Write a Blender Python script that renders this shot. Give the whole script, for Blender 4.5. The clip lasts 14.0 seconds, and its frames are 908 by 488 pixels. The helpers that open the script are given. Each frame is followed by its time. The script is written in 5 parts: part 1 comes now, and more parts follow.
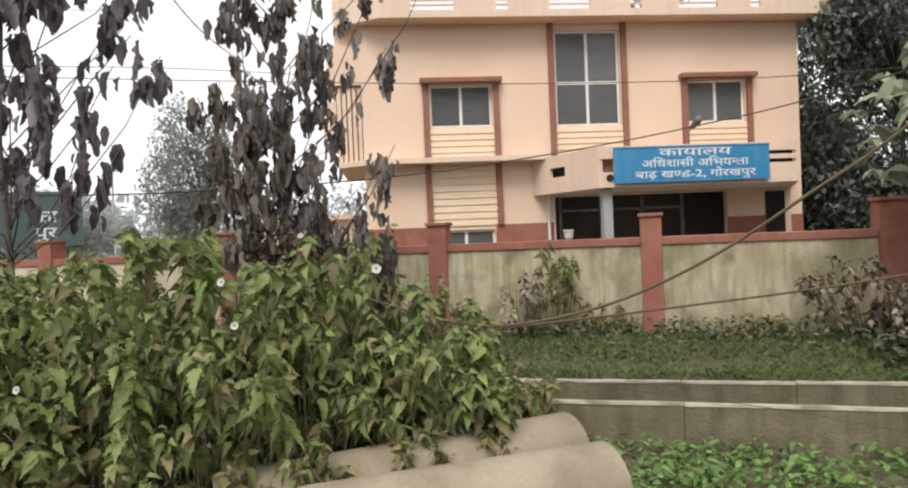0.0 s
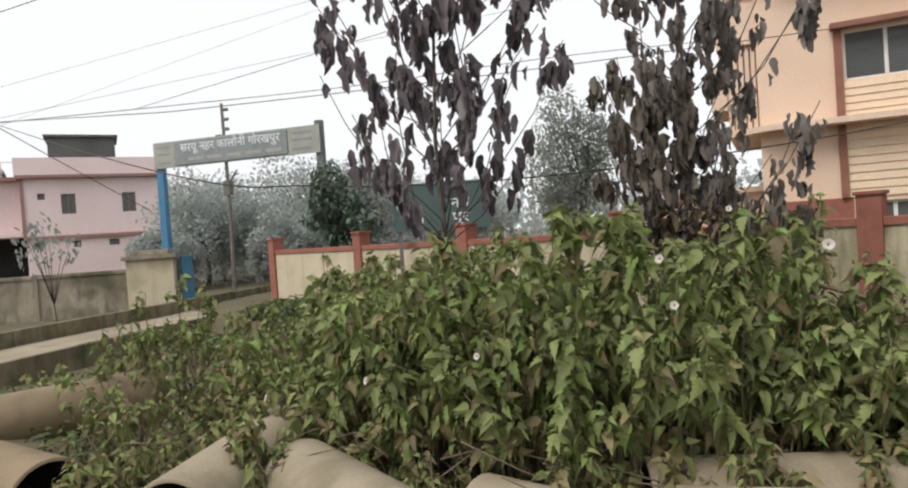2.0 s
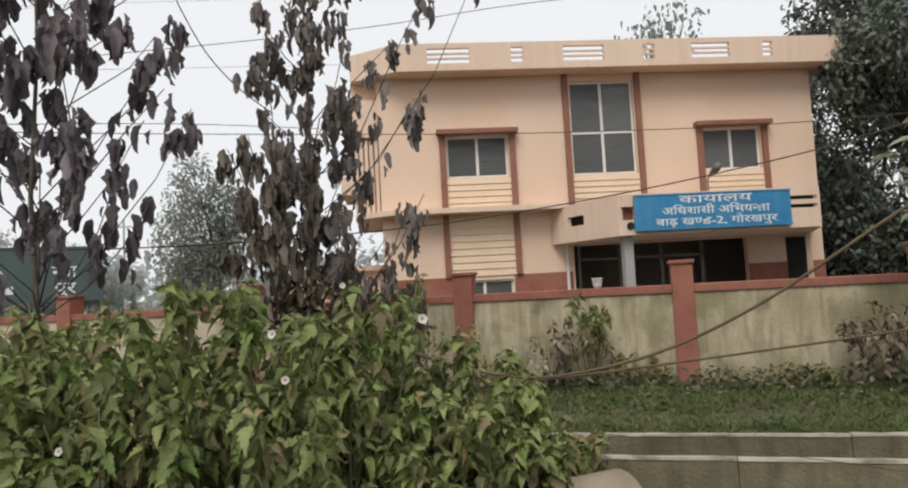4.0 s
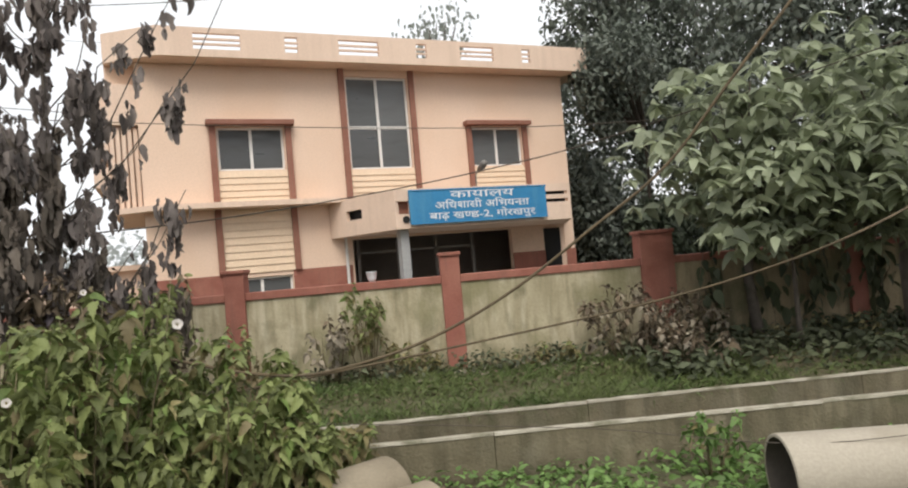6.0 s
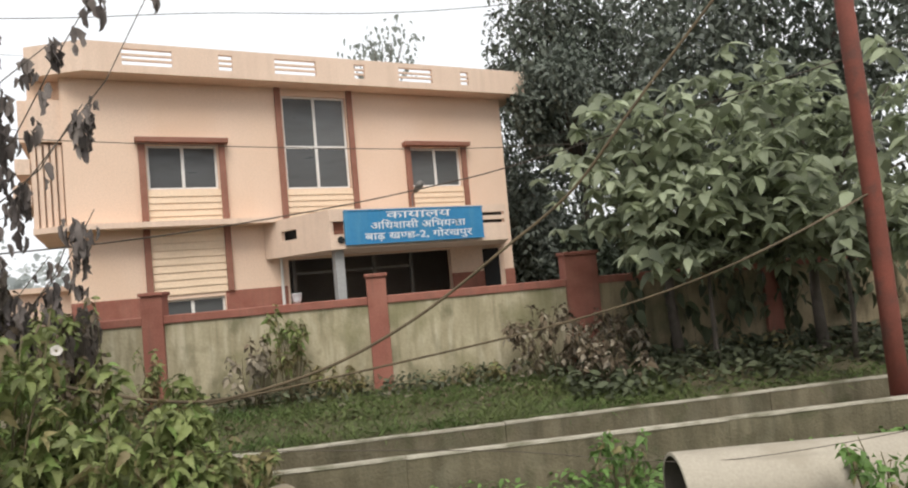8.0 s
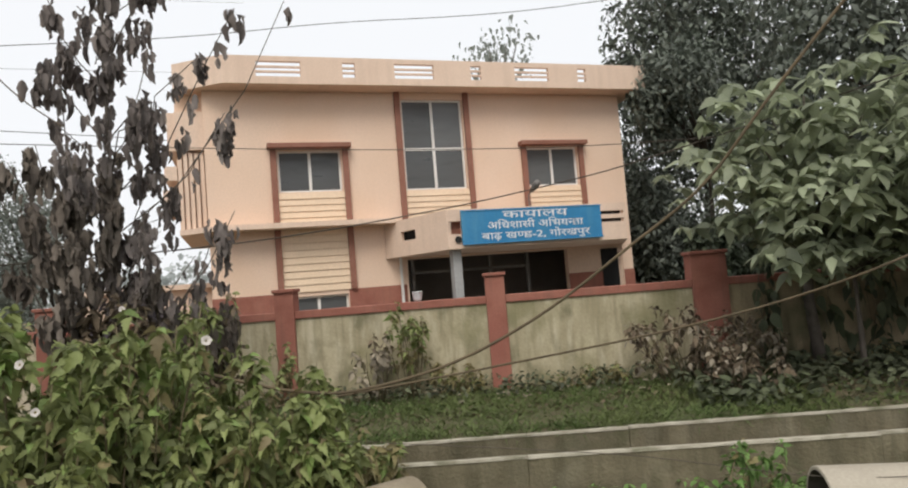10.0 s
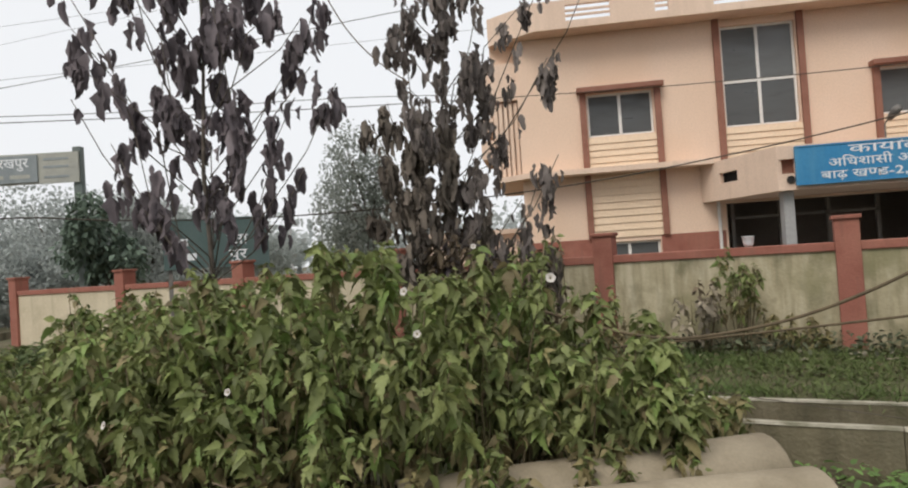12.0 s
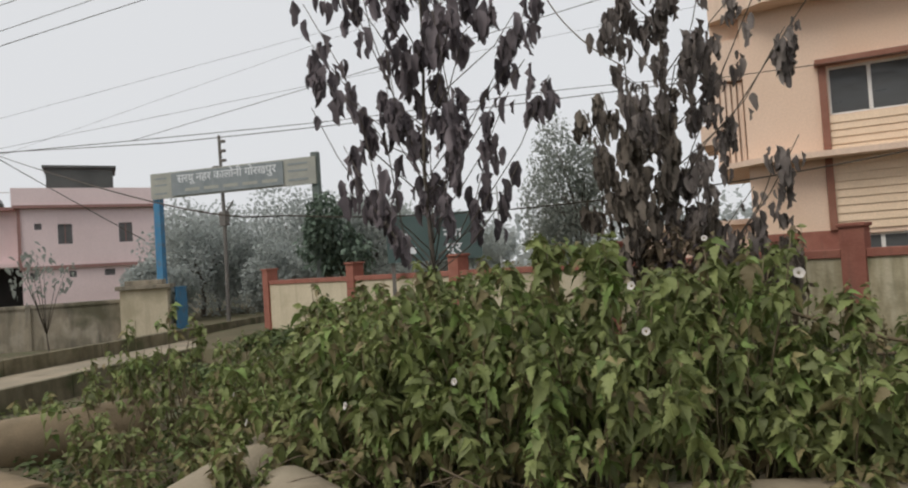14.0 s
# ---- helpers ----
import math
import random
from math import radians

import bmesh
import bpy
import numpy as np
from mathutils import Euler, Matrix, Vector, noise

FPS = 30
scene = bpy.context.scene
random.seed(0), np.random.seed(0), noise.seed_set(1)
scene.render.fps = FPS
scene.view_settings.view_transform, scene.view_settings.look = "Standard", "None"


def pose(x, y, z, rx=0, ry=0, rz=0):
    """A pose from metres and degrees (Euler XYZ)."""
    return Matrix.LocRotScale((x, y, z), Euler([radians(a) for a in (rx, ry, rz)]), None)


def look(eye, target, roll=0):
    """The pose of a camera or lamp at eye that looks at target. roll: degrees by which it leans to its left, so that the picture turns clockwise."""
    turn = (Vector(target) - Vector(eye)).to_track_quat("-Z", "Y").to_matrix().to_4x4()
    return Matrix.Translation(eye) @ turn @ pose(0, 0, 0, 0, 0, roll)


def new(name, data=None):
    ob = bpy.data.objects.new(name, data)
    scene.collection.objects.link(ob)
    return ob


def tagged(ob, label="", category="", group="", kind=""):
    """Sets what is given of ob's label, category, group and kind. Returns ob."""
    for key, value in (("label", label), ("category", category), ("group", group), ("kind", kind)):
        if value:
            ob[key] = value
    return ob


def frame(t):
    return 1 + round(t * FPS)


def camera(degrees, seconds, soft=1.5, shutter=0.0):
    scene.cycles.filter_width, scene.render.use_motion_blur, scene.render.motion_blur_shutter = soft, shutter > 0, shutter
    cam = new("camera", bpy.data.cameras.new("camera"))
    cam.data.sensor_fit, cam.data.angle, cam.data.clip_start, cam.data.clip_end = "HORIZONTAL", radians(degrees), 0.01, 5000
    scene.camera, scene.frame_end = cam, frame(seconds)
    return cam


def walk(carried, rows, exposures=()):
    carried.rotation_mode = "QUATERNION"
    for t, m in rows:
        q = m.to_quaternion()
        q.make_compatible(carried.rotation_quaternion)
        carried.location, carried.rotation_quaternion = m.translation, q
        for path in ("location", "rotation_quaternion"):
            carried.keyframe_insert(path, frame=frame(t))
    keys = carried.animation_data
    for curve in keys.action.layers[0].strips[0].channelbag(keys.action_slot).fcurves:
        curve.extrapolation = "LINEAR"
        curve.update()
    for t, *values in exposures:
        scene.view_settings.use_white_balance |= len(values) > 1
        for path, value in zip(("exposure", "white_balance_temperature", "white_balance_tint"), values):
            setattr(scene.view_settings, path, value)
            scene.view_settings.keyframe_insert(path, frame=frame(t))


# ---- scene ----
cam = camera(68.3, 14.0, soft=2.1)
PATH = [
    (0, (0.29, -0.533, 1.698), (0.481, 1.457, 1.663), -2.4),
    (0.5, (0.156, -0.417, 1.666), (0.237, 1.581, 1.678), -3.8),
    (1, (0.045, -0.391, 1.682), (-0.18, 1.595, 1.619), -4.5),
    (1.5, (-0.056, -0.353, 1.688), (-0.679, 1.547, 1.658), -5.5),
    (2, (-0.099, -0.34, 1.689), (-0.959, 1.465, 1.653), -3.9),
    (2.5, (-0.108, -0.337, 1.666), (-0.957, 1.473, 1.654), -2.6),
    (3, (-0.081, -0.287, 1.678), (-0.717, 1.609, 1.658), -2.9),
    (3.5, (-0.025, -0.412, 1.705), (-0.179, 1.579, 1.818), -2.7),
    (4, (0.024, -0.368, 1.69), (0.203, 1.621, 1.809), -3.1),
    (6.5, (0.275, -0.593, 1.719), (1.163, 1.198, 1.766), -4.8),
    (7, (0.41, -0.674, 1.705), (1.369, 1.081, 1.762), -4.5),
    (9.5, (0.522, -0.616, 1.703), (1.249, 1.24, 1.859), -5.3),
    (10, (0.437, -0.618, 1.691), (1.045, 1.283, 1.818), -4.6),
    (10.5, (0.408, -0.539, 1.683), (0.79, 1.421, 1.783), -4.2),
    (11, (0.31, -0.434, 1.671), (0.431, 1.56, 1.77), -4.4),
    (11.5, (0.221, -0.47, 1.657), (0.106, 1.525, 1.717), -4.8),
    (12, (0.157, -0.456, 1.656), (-0.107, 1.526, 1.693), -3.8),
    (12.5, (0.121, -0.466, 1.648), (-0.514, 1.431, 1.624), -3.6),
    (13, (0.041, -0.428, 1.65), (-0.855, 1.359, 1.703), -3.5),
    (13.5, (0.027, -0.444, 1.635), (-0.989, 1.279, 1.67), -2.8),
    (14, (0.037, -0.379, 1.655), (-0.811, 1.431, 1.714), -3.7),
]
EXPOSURES = [(0.0, 0.42), (1.0, 0.38), (2.0, 0.2), (3.0, 0.05), (4.0, 0.02), (5.0, 0.18), (6.5, 0.36), (7.2, 0.38), (9.5, 0.17), (11.0, 0.08), (12.0, 0.05), (12.5, 0.07), (13.0, -0.02), (13.5, -0.2), (14.0, -0.24)]
walk(cam, [(t, look(eye, target, roll)) for t, eye, target, roll in PATH], EXPOSURES)

# ---- light ----
SUN_AZ, SUN_EL = 200.0, 52.0      # behind the camera, high, veiled by cloud
world = bpy.data.worlds.new("overcast")
scene.world = world
world.use_nodes = True
wn, wl = world.node_tree.nodes, world.node_tree.links
sky = wn.new("ShaderNodeTexSky")
sky.sky_type, sky.sun_disc = "NISHITA", False
sky.sun_elevation, sky.sun_rotation = radians(SUN_EL), radians(SUN_AZ)
sky.air_density, sky.dust_density = 1.0, 6.0
dull = wn.new("ShaderNodeMixRGB")
dull.inputs[0].default_value = 0.93
dull.inputs[2].default_value = (9.1, 9.23, 9.45, 1)
wl.new(sky.outputs[0], dull.inputs[1])
wl.new(dull.outputs[0], wn["Background"].inputs[0])
wn["Background"].inputs[1].default_value = 0.1
sun = new("sun", bpy.data.lights.new("sun", "SUN"))
sun.data.energy, sun.data.angle, sun.data.color = 2.0, radians(30), (1.0, 0.95, 0.88)
sun.matrix_world = look((0, 0, 0), (-math.sin(radians(SUN_AZ)) * math.cos(radians(SUN_EL)), -math.cos(radians(SUN_AZ)) * math.cos(radians(SUN_EL)), -math.sin(radians(SUN_EL))))


# ---- materials ----
def mat(name, a, b, scale=2.0, rough=0.8, bump=0.3, fine=40.0, streak=None, patch=None, island=0.0, metal=0.0, through_light=0.0, rand=0.0, drips=()):
    """Two tones at a large scale, grain at a fine one; streak and patch: (colour, amount), running down or blotchy; drips: narrow runs (colour, amount, how fine, how long)."""
    m = bpy.data.materials.new(name)
    m.use_nodes = True
    n, l = m.node_tree.nodes, m.node_tree.links
    bsdf = n["Principled BSDF"]
    bsdf.inputs["Roughness"].default_value, bsdf.inputs["Metallic"].default_value = rough, metal
    bsdf.inputs["Specular IOR Level"].default_value = 0.3
    co = n.new("ShaderNodeTexCoord")

    def noise_at(sc, detail, stretch=None):
        t = n.new("ShaderNodeTexNoise")
        t.inputs["Scale"].default_value, t.inputs["Detail"].default_value = sc, detail
        if stretch:
            mp = n.new("ShaderNodeMapping")
            mp.inputs["Scale"].default_value = stretch
            l.new(co.outputs["Object"], mp.inputs[0])
            l.new(mp.outputs[0], t.inputs["Vector"])
        else:
            l.new(co.outputs["Object"], t.inputs["Vector"])
        return t

    def mix(kind, fac, c1, c2):
        x = n.new("ShaderNodeMixRGB")
        x.blend_type = kind
        for sock, v in zip(x.inputs, (fac, c1, c2)):
            if isinstance(v, (int, float)):
                sock.default_value = v
            elif isinstance(v, tuple):
                sock.default_value = (*v, 1)
            else:
                l.new(v, sock)
        return x.outputs[0]

    def ramp(src, lo, hi):
        r = n.new("ShaderNodeMapRange")
        r.inputs[1].default_value, r.inputs[2].default_value = lo, hi
        l.new(src, r.inputs[0])
        return r.outputs[0]

    big = noise_at(scale, 5)
    col = mix("MIX", ramp(big.outputs[0], 0.35, 0.65), a, b)
    grain = noise_at(fine, 6)
    col = mix("MULTIPLY", 0.5, col, mix("MIX", ramp(grain.outputs[0], 0.3, 0.7), (0.72, 0.72, 0.72), (1.0, 1.0, 1.0)))
    if streak:
        s1 = noise_at(1.0, 6, (5.0, 5.0, 0.45))
        col = mix("MIX", mix("MULTIPLY", 1.0, ramp(s1.outputs[0], 0.48, 0.72), (streak[1],) * 3), col, streak[0])
    for tint, amount, wide, tall in drips:
        s3 = noise_at(1.0, 5, (wide, wide, tall))
        col = mix("MIX", mix("MULTIPLY", 1.0, ramp(s3.outputs[0], 0.5, 0.68), (amount,) * 3), col, tint)
    if patch:
        s2 = noise_at(patch[2] if len(patch) > 2 else 1.3, 7)
        col = mix("MIX", mix("MULTIPLY", 1.0, ramp(s2.outputs[0], 0.52, 0.66), (patch[1],) * 3), col, patch[0])
    if island or rand:
        if island:
            g = n.new("ShaderNodeNewGeometry").outputs["Random Per Island"]
        else:
            g = n.new("ShaderNodeObjectInfo").outputs["Random"]
        amount = island or rand
        col = mix("MULTIPLY", 1.0, col, mix("MIX", g, (1 - amount, 1 - amount, 1 - amount), (1 + amount * 0.7, 1 + amount * 0.7, 1 + amount * 0.6)))
    l.new(col, bsdf.inputs["Base Color"])
    if bump:
        bp = n.new("ShaderNodeBump")
        bp.inputs["Strength"].default_value, bp.inputs["Distance"].default_value = bump, 0.02
        l.new(grain.outputs[0], bp.inputs["Height"])
        l.new(bp.outputs[0], bsdf.inputs["Normal"])
    if through_light:
        tr = n.new("ShaderNodeBsdfTranslucent")
        mx = n.new("ShaderNodeMixShader")
        mx.inputs[0].default_value = through_light
        l.new(col, tr.inputs[0])
        l.new(bsdf.outputs[0], mx.inputs[1])
        l.new(tr.outputs[0], mx.inputs[2])
        l.new(mx.outputs[0], n["Material Output"].inputs[0])
    return m


PEACH = mat("peach_paint", (0.765, 0.565, 0.43), (0.80, 0.60, 0.465), 0.7, 0.75, 0.1, 30, streak=((0.62, 0.43, 0.29), 0.05), patch=((0.70, 0.49, 0.34), 0.4, 0.4))
PEACH_TRIM = mat("pale_peach_paint", (0.78, 0.60, 0.475), (0.74, 0.56, 0.44), 0.9, 0.75, 0.1, 30, streak=((0.5, 0.37, 0.28), 0.28))
CREAM = mat("cream_board", (0.76, 0.585, 0.42), (0.80, 0.62, 0.45), 1.5, 0.7, 0.1, 30)
BROWN = mat("red_brown_paint", (0.255, 0.115, 0.08), (0.30, 0.14, 0.10), 2.0, 0.7, 0.15, 40, patch=((0.22, 0.09, 0.06), 0.6))
BRICKRED = mat("brick_red_paint", (0.30, 0.115, 0.085), (0.345, 0.145, 0.105), 2.0, 0.8, 0.3, 40, patch=((0.23, 0.085, 0.06), 0.6, 3.0), drips=(((0.20, 0.10, 0.075), 0.5, 9.0, 0.8),))
# Weathered limewash whose base is also darkened for shade on the wall.
LIMEWALL = mat("weathered_shaded_limewash", (0.49, 0.43, 0.295), (0.385, 0.335, 0.22), 1.6, 0.9, 0.4, 25, streak=((0.24, 0.21, 0.125), 0.45), patch=((0.22, 0.205, 0.11), 0.7, 1.5), drips=(((0.60, 0.54, 0.41), 0.45, 7.0, 1.3), ((0.19, 0.17, 0.10), 0.45, 12.0, 1.6), ((0.125, 0.12, 0.065), 0.65, 3.2, 2.4)))
# Lighter copy of the limewash, without that shade in its colour.
LIMEPALE = mat("cream_limewash", (0.62, 0.54, 0.40), (0.54, 0.47, 0.34), 1.4, 0.9, 0.3, 25, streak=((0.34, 0.29, 0.20), 0.5), patch=((0.36, 0.31, 0.21), 0.6, 1.3))
# Moss and stains, on plaster also darkened for the shade of the trees.
MOSS_SHADE_WALL = mat("mossy_unpainted_shaded_plaster", (0.40, 0.325, 0.205), (0.27, 0.21, 0.13), 1.0, 0.9, 0.5, 25, streak=((0.11, 0.10, 0.06), 0.7), patch=((0.10, 0.105, 0.055), 0.8, 1.2), drips=(((0.13, 0.11, 0.07), 0.5, 8.0, 1.4),))
GREYWALL = mat("blackened_plaster", (0.33, 0.285, 0.215), (0.21, 0.185, 0.14), 1.1, 0.9, 0.4, 25, patch=((0.10, 0.095, 0.06), 0.85, 1.0), streak=((0.1, 0.09, 0.07), 0.6), drips=(((0.46, 0.41, 0.33), 0.5, 2.6, 1.6), ((0.085, 0.078, 0.06), 0.75, 3.4, 1.0)))
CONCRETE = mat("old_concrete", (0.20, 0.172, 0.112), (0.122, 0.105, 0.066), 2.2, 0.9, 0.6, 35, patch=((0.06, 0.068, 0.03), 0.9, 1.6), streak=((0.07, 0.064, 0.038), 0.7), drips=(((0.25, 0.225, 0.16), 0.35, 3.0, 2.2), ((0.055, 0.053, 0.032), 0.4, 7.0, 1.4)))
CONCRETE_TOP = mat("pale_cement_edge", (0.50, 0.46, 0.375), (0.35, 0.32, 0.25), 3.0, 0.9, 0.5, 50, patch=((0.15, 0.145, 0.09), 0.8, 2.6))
SLAB = mat("cement_roadway", (0.35, 0.295, 0.215), (0.25, 0.21, 0.155), 1.2, 0.9, 0.4, 35, patch=((0.22, 0.2, 0.15), 0.5))
PIPE = mat("cement_pipe", (0.37, 0.312, 0.226), (0.285, 0.238, 0.168), 1.6, 0.8, 0.3, 45, patch=((0.18, 0.146, 0.094), 0.65, 2.2), drips=(((0.16, 0.132, 0.087), 0.45, 3.5, 3.0),), rand=0.1)
PIPE_PALE = mat("paler_cement_pipe", (0.42, 0.375, 0.30), (0.345, 0.305, 0.24), 1.4, 0.75, 0.15, 45, patch=((0.27, 0.235, 0.175), 0.5, 2.0))
PIPE_BROWN = mat("brown_cement_pipe", (0.27, 0.205, 0.13), (0.21, 0.16, 0.10), 1.6, 0.8, 0.25, 45, patch=((0.13, 0.10, 0.065), 0.6, 2.0), rand=0.1)
# The shade inside the bores is put into this darker cement colour.
PIPE_IN = mat("pipe_inside_shade", (0.10, 0.085, 0.07), (0.07, 0.06, 0.05), 2, 0.9, 0.3, 40)
PINK = mat("pink_paint", (0.84, 0.68, 0.675), (0.79, 0.63, 0.625), 0.5, 0.8, 0.1, 20, streak=((0.70, 0.56, 0.55), 0.3))
PINK_BAND = mat("dull_red_band", (0.35, 0.2, 0.18), (0.3, 0.17, 0.15), 1, 0.8, 0.1, 20)
GREYBUILD = mat("grey_render", (0.42, 0.42, 0.41), (0.36, 0.36, 0.36), 0.5, 0.85, 0.2, 20)
TANK = mat("dark_tank", (0.12, 0.125, 0.12), (0.09, 0.095, 0.09), 1, 0.6, 0.1, 20)
# The gloom of the rooms is put into this wall colour.
GLOOM = mat("gloom_toned_room_wall", (0.16, 0.135, 0.115), (0.12, 0.10, 0.085), 1, 0.9, 0.1, 20)
WINDOWGREY = mat("grey_window_fill", (0.17, 0.165, 0.165), (0.13, 0.13, 0.13), 2, 0.6, 0.05, 30)
# Near-black; also stands in for shade in slots, porthole and pink wing.
DARK = mat("near_black", (0.03, 0.028, 0.026), (0.02, 0.02, 0.02), 1, 0.9, 0.1, 20)
ALUM = mat("pale_window_frame", (0.80, 0.775, 0.74), (0.72, 0.70, 0.67), 3, 0.5, 0.05, 60)
SIGNBLUE = mat("blue_sign_paint", (0.035, 0.21, 0.42), (0.05, 0.25, 0.47), 1.5, 0.55, 0.05, 30, streak=((0.1, 0.28, 0.42), 0.5))
WHITE = mat("white_lettering", (0.8, 0.82, 0.84), (0.74, 0.76, 0.78), 3, 0.6, 0.0, 50)
SIGNGREY = mat("faded_grey_sign", (0.22, 0.25, 0.26), (0.27, 0.30, 0.31), 1.5, 0.6, 0.05, 30, streak=((0.36, 0.39, 0.39), 0.3))
SIGNPALE = mat("faded_cream_panel", (0.40, 0.40, 0.35), (0.34, 0.345, 0.31), 2, 0.6, 0.05, 30)
# Board green, raised a little for the haze before it.
SIGNDARK = mat("dark_green_board", (0.07, 0.11, 0.105), (0.09, 0.13, 0.125), 2, 0.5, 0.05, 30)
POSTBLUE = mat("blue_post_paint", (0.06, 0.20, 0.36), (0.08, 0.24, 0.4), 2, 0.6, 0.1, 40, patch=((0.15, 0.13, 0.11), 0.5, 4.0))
POSTGREY = mat("grey_green_post", (0.12, 0.15, 0.14), (0.16, 0.18, 0.17), 2, 0.7, 0.1, 40)
STEEL = mat("weathered_steel", (0.16, 0.15, 0.14), (0.22, 0.2, 0.18), 4, 0.55, 0.1, 60, metal=0.4)
RUST = mat("rusty_red_pole", (0.22, 0.065, 0.045), (0.16, 0.055, 0.04), 3, 0.75, 0.3, 50, patch=((0.10, 0.05, 0.04), 0.7, 5.0))
CABLE = mat("black_cable", (0.075, 0.06, 0.048), (0.10, 0.08, 0.062), 6, 0.8, 0.0, 60)
CABLE_TAN = mat("dusty_brown_cable", (0.14, 0.105, 0.062), (0.095, 0.073, 0.046), 6, 0.9, 0.1, 60)
BARK = mat("grey_bark", (0.15, 0.125, 0.105), (0.10, 0.085, 0.07), 6, 0.9, 0.6, 60)
BARK_DARK = mat("dark_bark", (0.06, 0.05, 0.04), (0.085, 0.07, 0.055), 5, 0.9, 0.6, 60)
STEM = mat("green_brown_stem", (0.13, 0.12, 0.06), (0.17, 0.13, 0.08), 6, 0.8, 0.2, 60)
LEAF = mat("bush_leaf", (0.178, 0.214, 0.074), (0.254, 0.286, 0.116), 1.2, 0.55, 0.15, 60, island=0.5, through_light=0.28)
LEAF_OLD = mat("yellowing_leaf", (0.28, 0.245, 0.115), (0.22, 0.175, 0.10), 1.5, 0.65, 0.15, 60, island=0.4, through_light=0.25)
LEAF_FRESH = mat("fresh_tip_leaf", (0.175, 0.255, 0.072), (0.225, 0.30, 0.10), 1.2, 0.55, 0.15, 60, island=0.3, through_light=0.25)
LEAF_GREYED = mat("greyed_dead_leaf", (0.175, 0.150, 0.142), (0.245, 0.212, 0.20), 1.5, 0.8, 0.3, 50, island=0.5, through_light=0.2)
LEAF_DEAD = mat("dry_dead_leaf", (0.145, 0.122, 0.137), (0.20, 0.172, 0.188), 1.5, 0.8, 0.3, 50, island=0.5, through_light=0.12)
LEAF_WILT = mat("wilted_brown_leaf", (0.15, 0.125, 0.105), (0.20, 0.17, 0.145), 1.5, 0.8, 0.3, 50, island=0.45, through_light=0.12)
LEAF_BROWN = mat("dry_brown_leaf", (0.12, 0.09, 0.06), (0.17, 0.13, 0.09), 1.5, 0.8, 0.3, 50, island=0.5, through_light=0.12)
LEAF_BIG = mat("pale_green_leaf", (0.29, 0.33, 0.215), (0.39, 0.43, 0.30), 0.8, 0.5, 0.15, 50, island=0.5, through_light=0.4)
# Green leaf, greyed and lightened to carry the haze round these trees.
LEAF_SHADE = mat("hazed_green_leaf", (0.115, 0.135, 0.11), (0.165, 0.185, 0.155), 0.6, 0.6, 0.1, 40, island=0.5, through_light=0.15)
# Darker leaf: the shade under the tall trees is put into its colour.
LEAF_UNDER = mat("shade_dark_undergrowth_leaf", (0.045, 0.058, 0.038), (0.07, 0.085, 0.055), 0.6, 0.7, 0.1, 40, island=0.5, through_light=0.1)
# Pale because haze is put into the leaf colour.
LEAF_HAZED = mat("hazed_pale_leaf", (0.34, 0.36, 0.325), (0.29, 0.315, 0.28), 0.4, 0.9, 0.0, 30, island=0.12, through_light=0.6)
LEAF_PALE = mat("pale_curled_leaf", (0.36, 0.31, 0.24), (0.28, 0.24, 0.18), 1.5, 0.8, 0.2, 50, island=0.4, through_light=0.15)
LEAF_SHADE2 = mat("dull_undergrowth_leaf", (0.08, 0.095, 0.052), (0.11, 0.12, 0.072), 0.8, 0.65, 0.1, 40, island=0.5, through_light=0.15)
# Dark green with haze put in: bluer and lighter than the leaf.
LEAF_DEEP = mat("hazed_garden_leaf", (0.115, 0.16, 0.12), (0.155, 0.205, 0.16), 0.6, 0.7, 0.1, 40, island=0.4, through_light=0.2)
LEAF_STRIP = mat("strip_weed_leaf", (0.085, 0.125, 0.04), (0.13, 0.15, 0.06), 0.8, 0.6, 0.1, 60, island=0.45, through_light=0.25)
# Mist is mixed into these three leaf colours; no mist stands in the air.
LEAF_MISTDARK = mat("mist_tinted_thicket_leaf", (0.43, 0.46, 0.44), (0.49, 0.52, 0.50), 0.2, 0.9, 0.0, 30, island=0.08, through_light=0.75)
LEAF_MISTFAR = mat("mist_tinted_far_leaf", (0.50, 0.53, 0.515), (0.55, 0.58, 0.565), 0.05, 0.95, 0.0, 30, island=0.05, through_light=0.75)
LEAF_MISTY = mat("mist_tinted_wood_leaf", (0.45, 0.48, 0.455), (0.50, 0.53, 0.505), 0.15, 0.9, 0.0, 30, island=0.08, through_light=0.75)
LEAF_GROUND = mat("ground_weed_leaf", (0.13, 0.23, 0.06), (0.18, 0.29, 0.09), 1.0, 0.55, 0.15, 60, island=0.4, through_light=0.25)
GRASS = mat("grass_blade", (0.10, 0.155, 0.045), (0.155, 0.19, 0.068), 0.9, 0.7, 0.0, 60, island=0.4, through_light=0.25)
PETAL = mat("white_petal", (0.66, 0.62, 0.58), (0.58, 0.54, 0.50), 6, 0.6, 0.0, 60, through_light=0.2)
SOIL = mat("bare_soil_and_moss", (0.14, 0.112, 0.07), (0.095, 0.09, 0.05), 0.9, 0.95, 0.6, 20, patch=((0.07, 0.085, 0.035), 0.8, 0.7))
TWIG = mat("dry_twig", (0.19, 0.145, 0.10), (0.13, 0.10, 0.07), 5, 0.9, 0.2, 60)


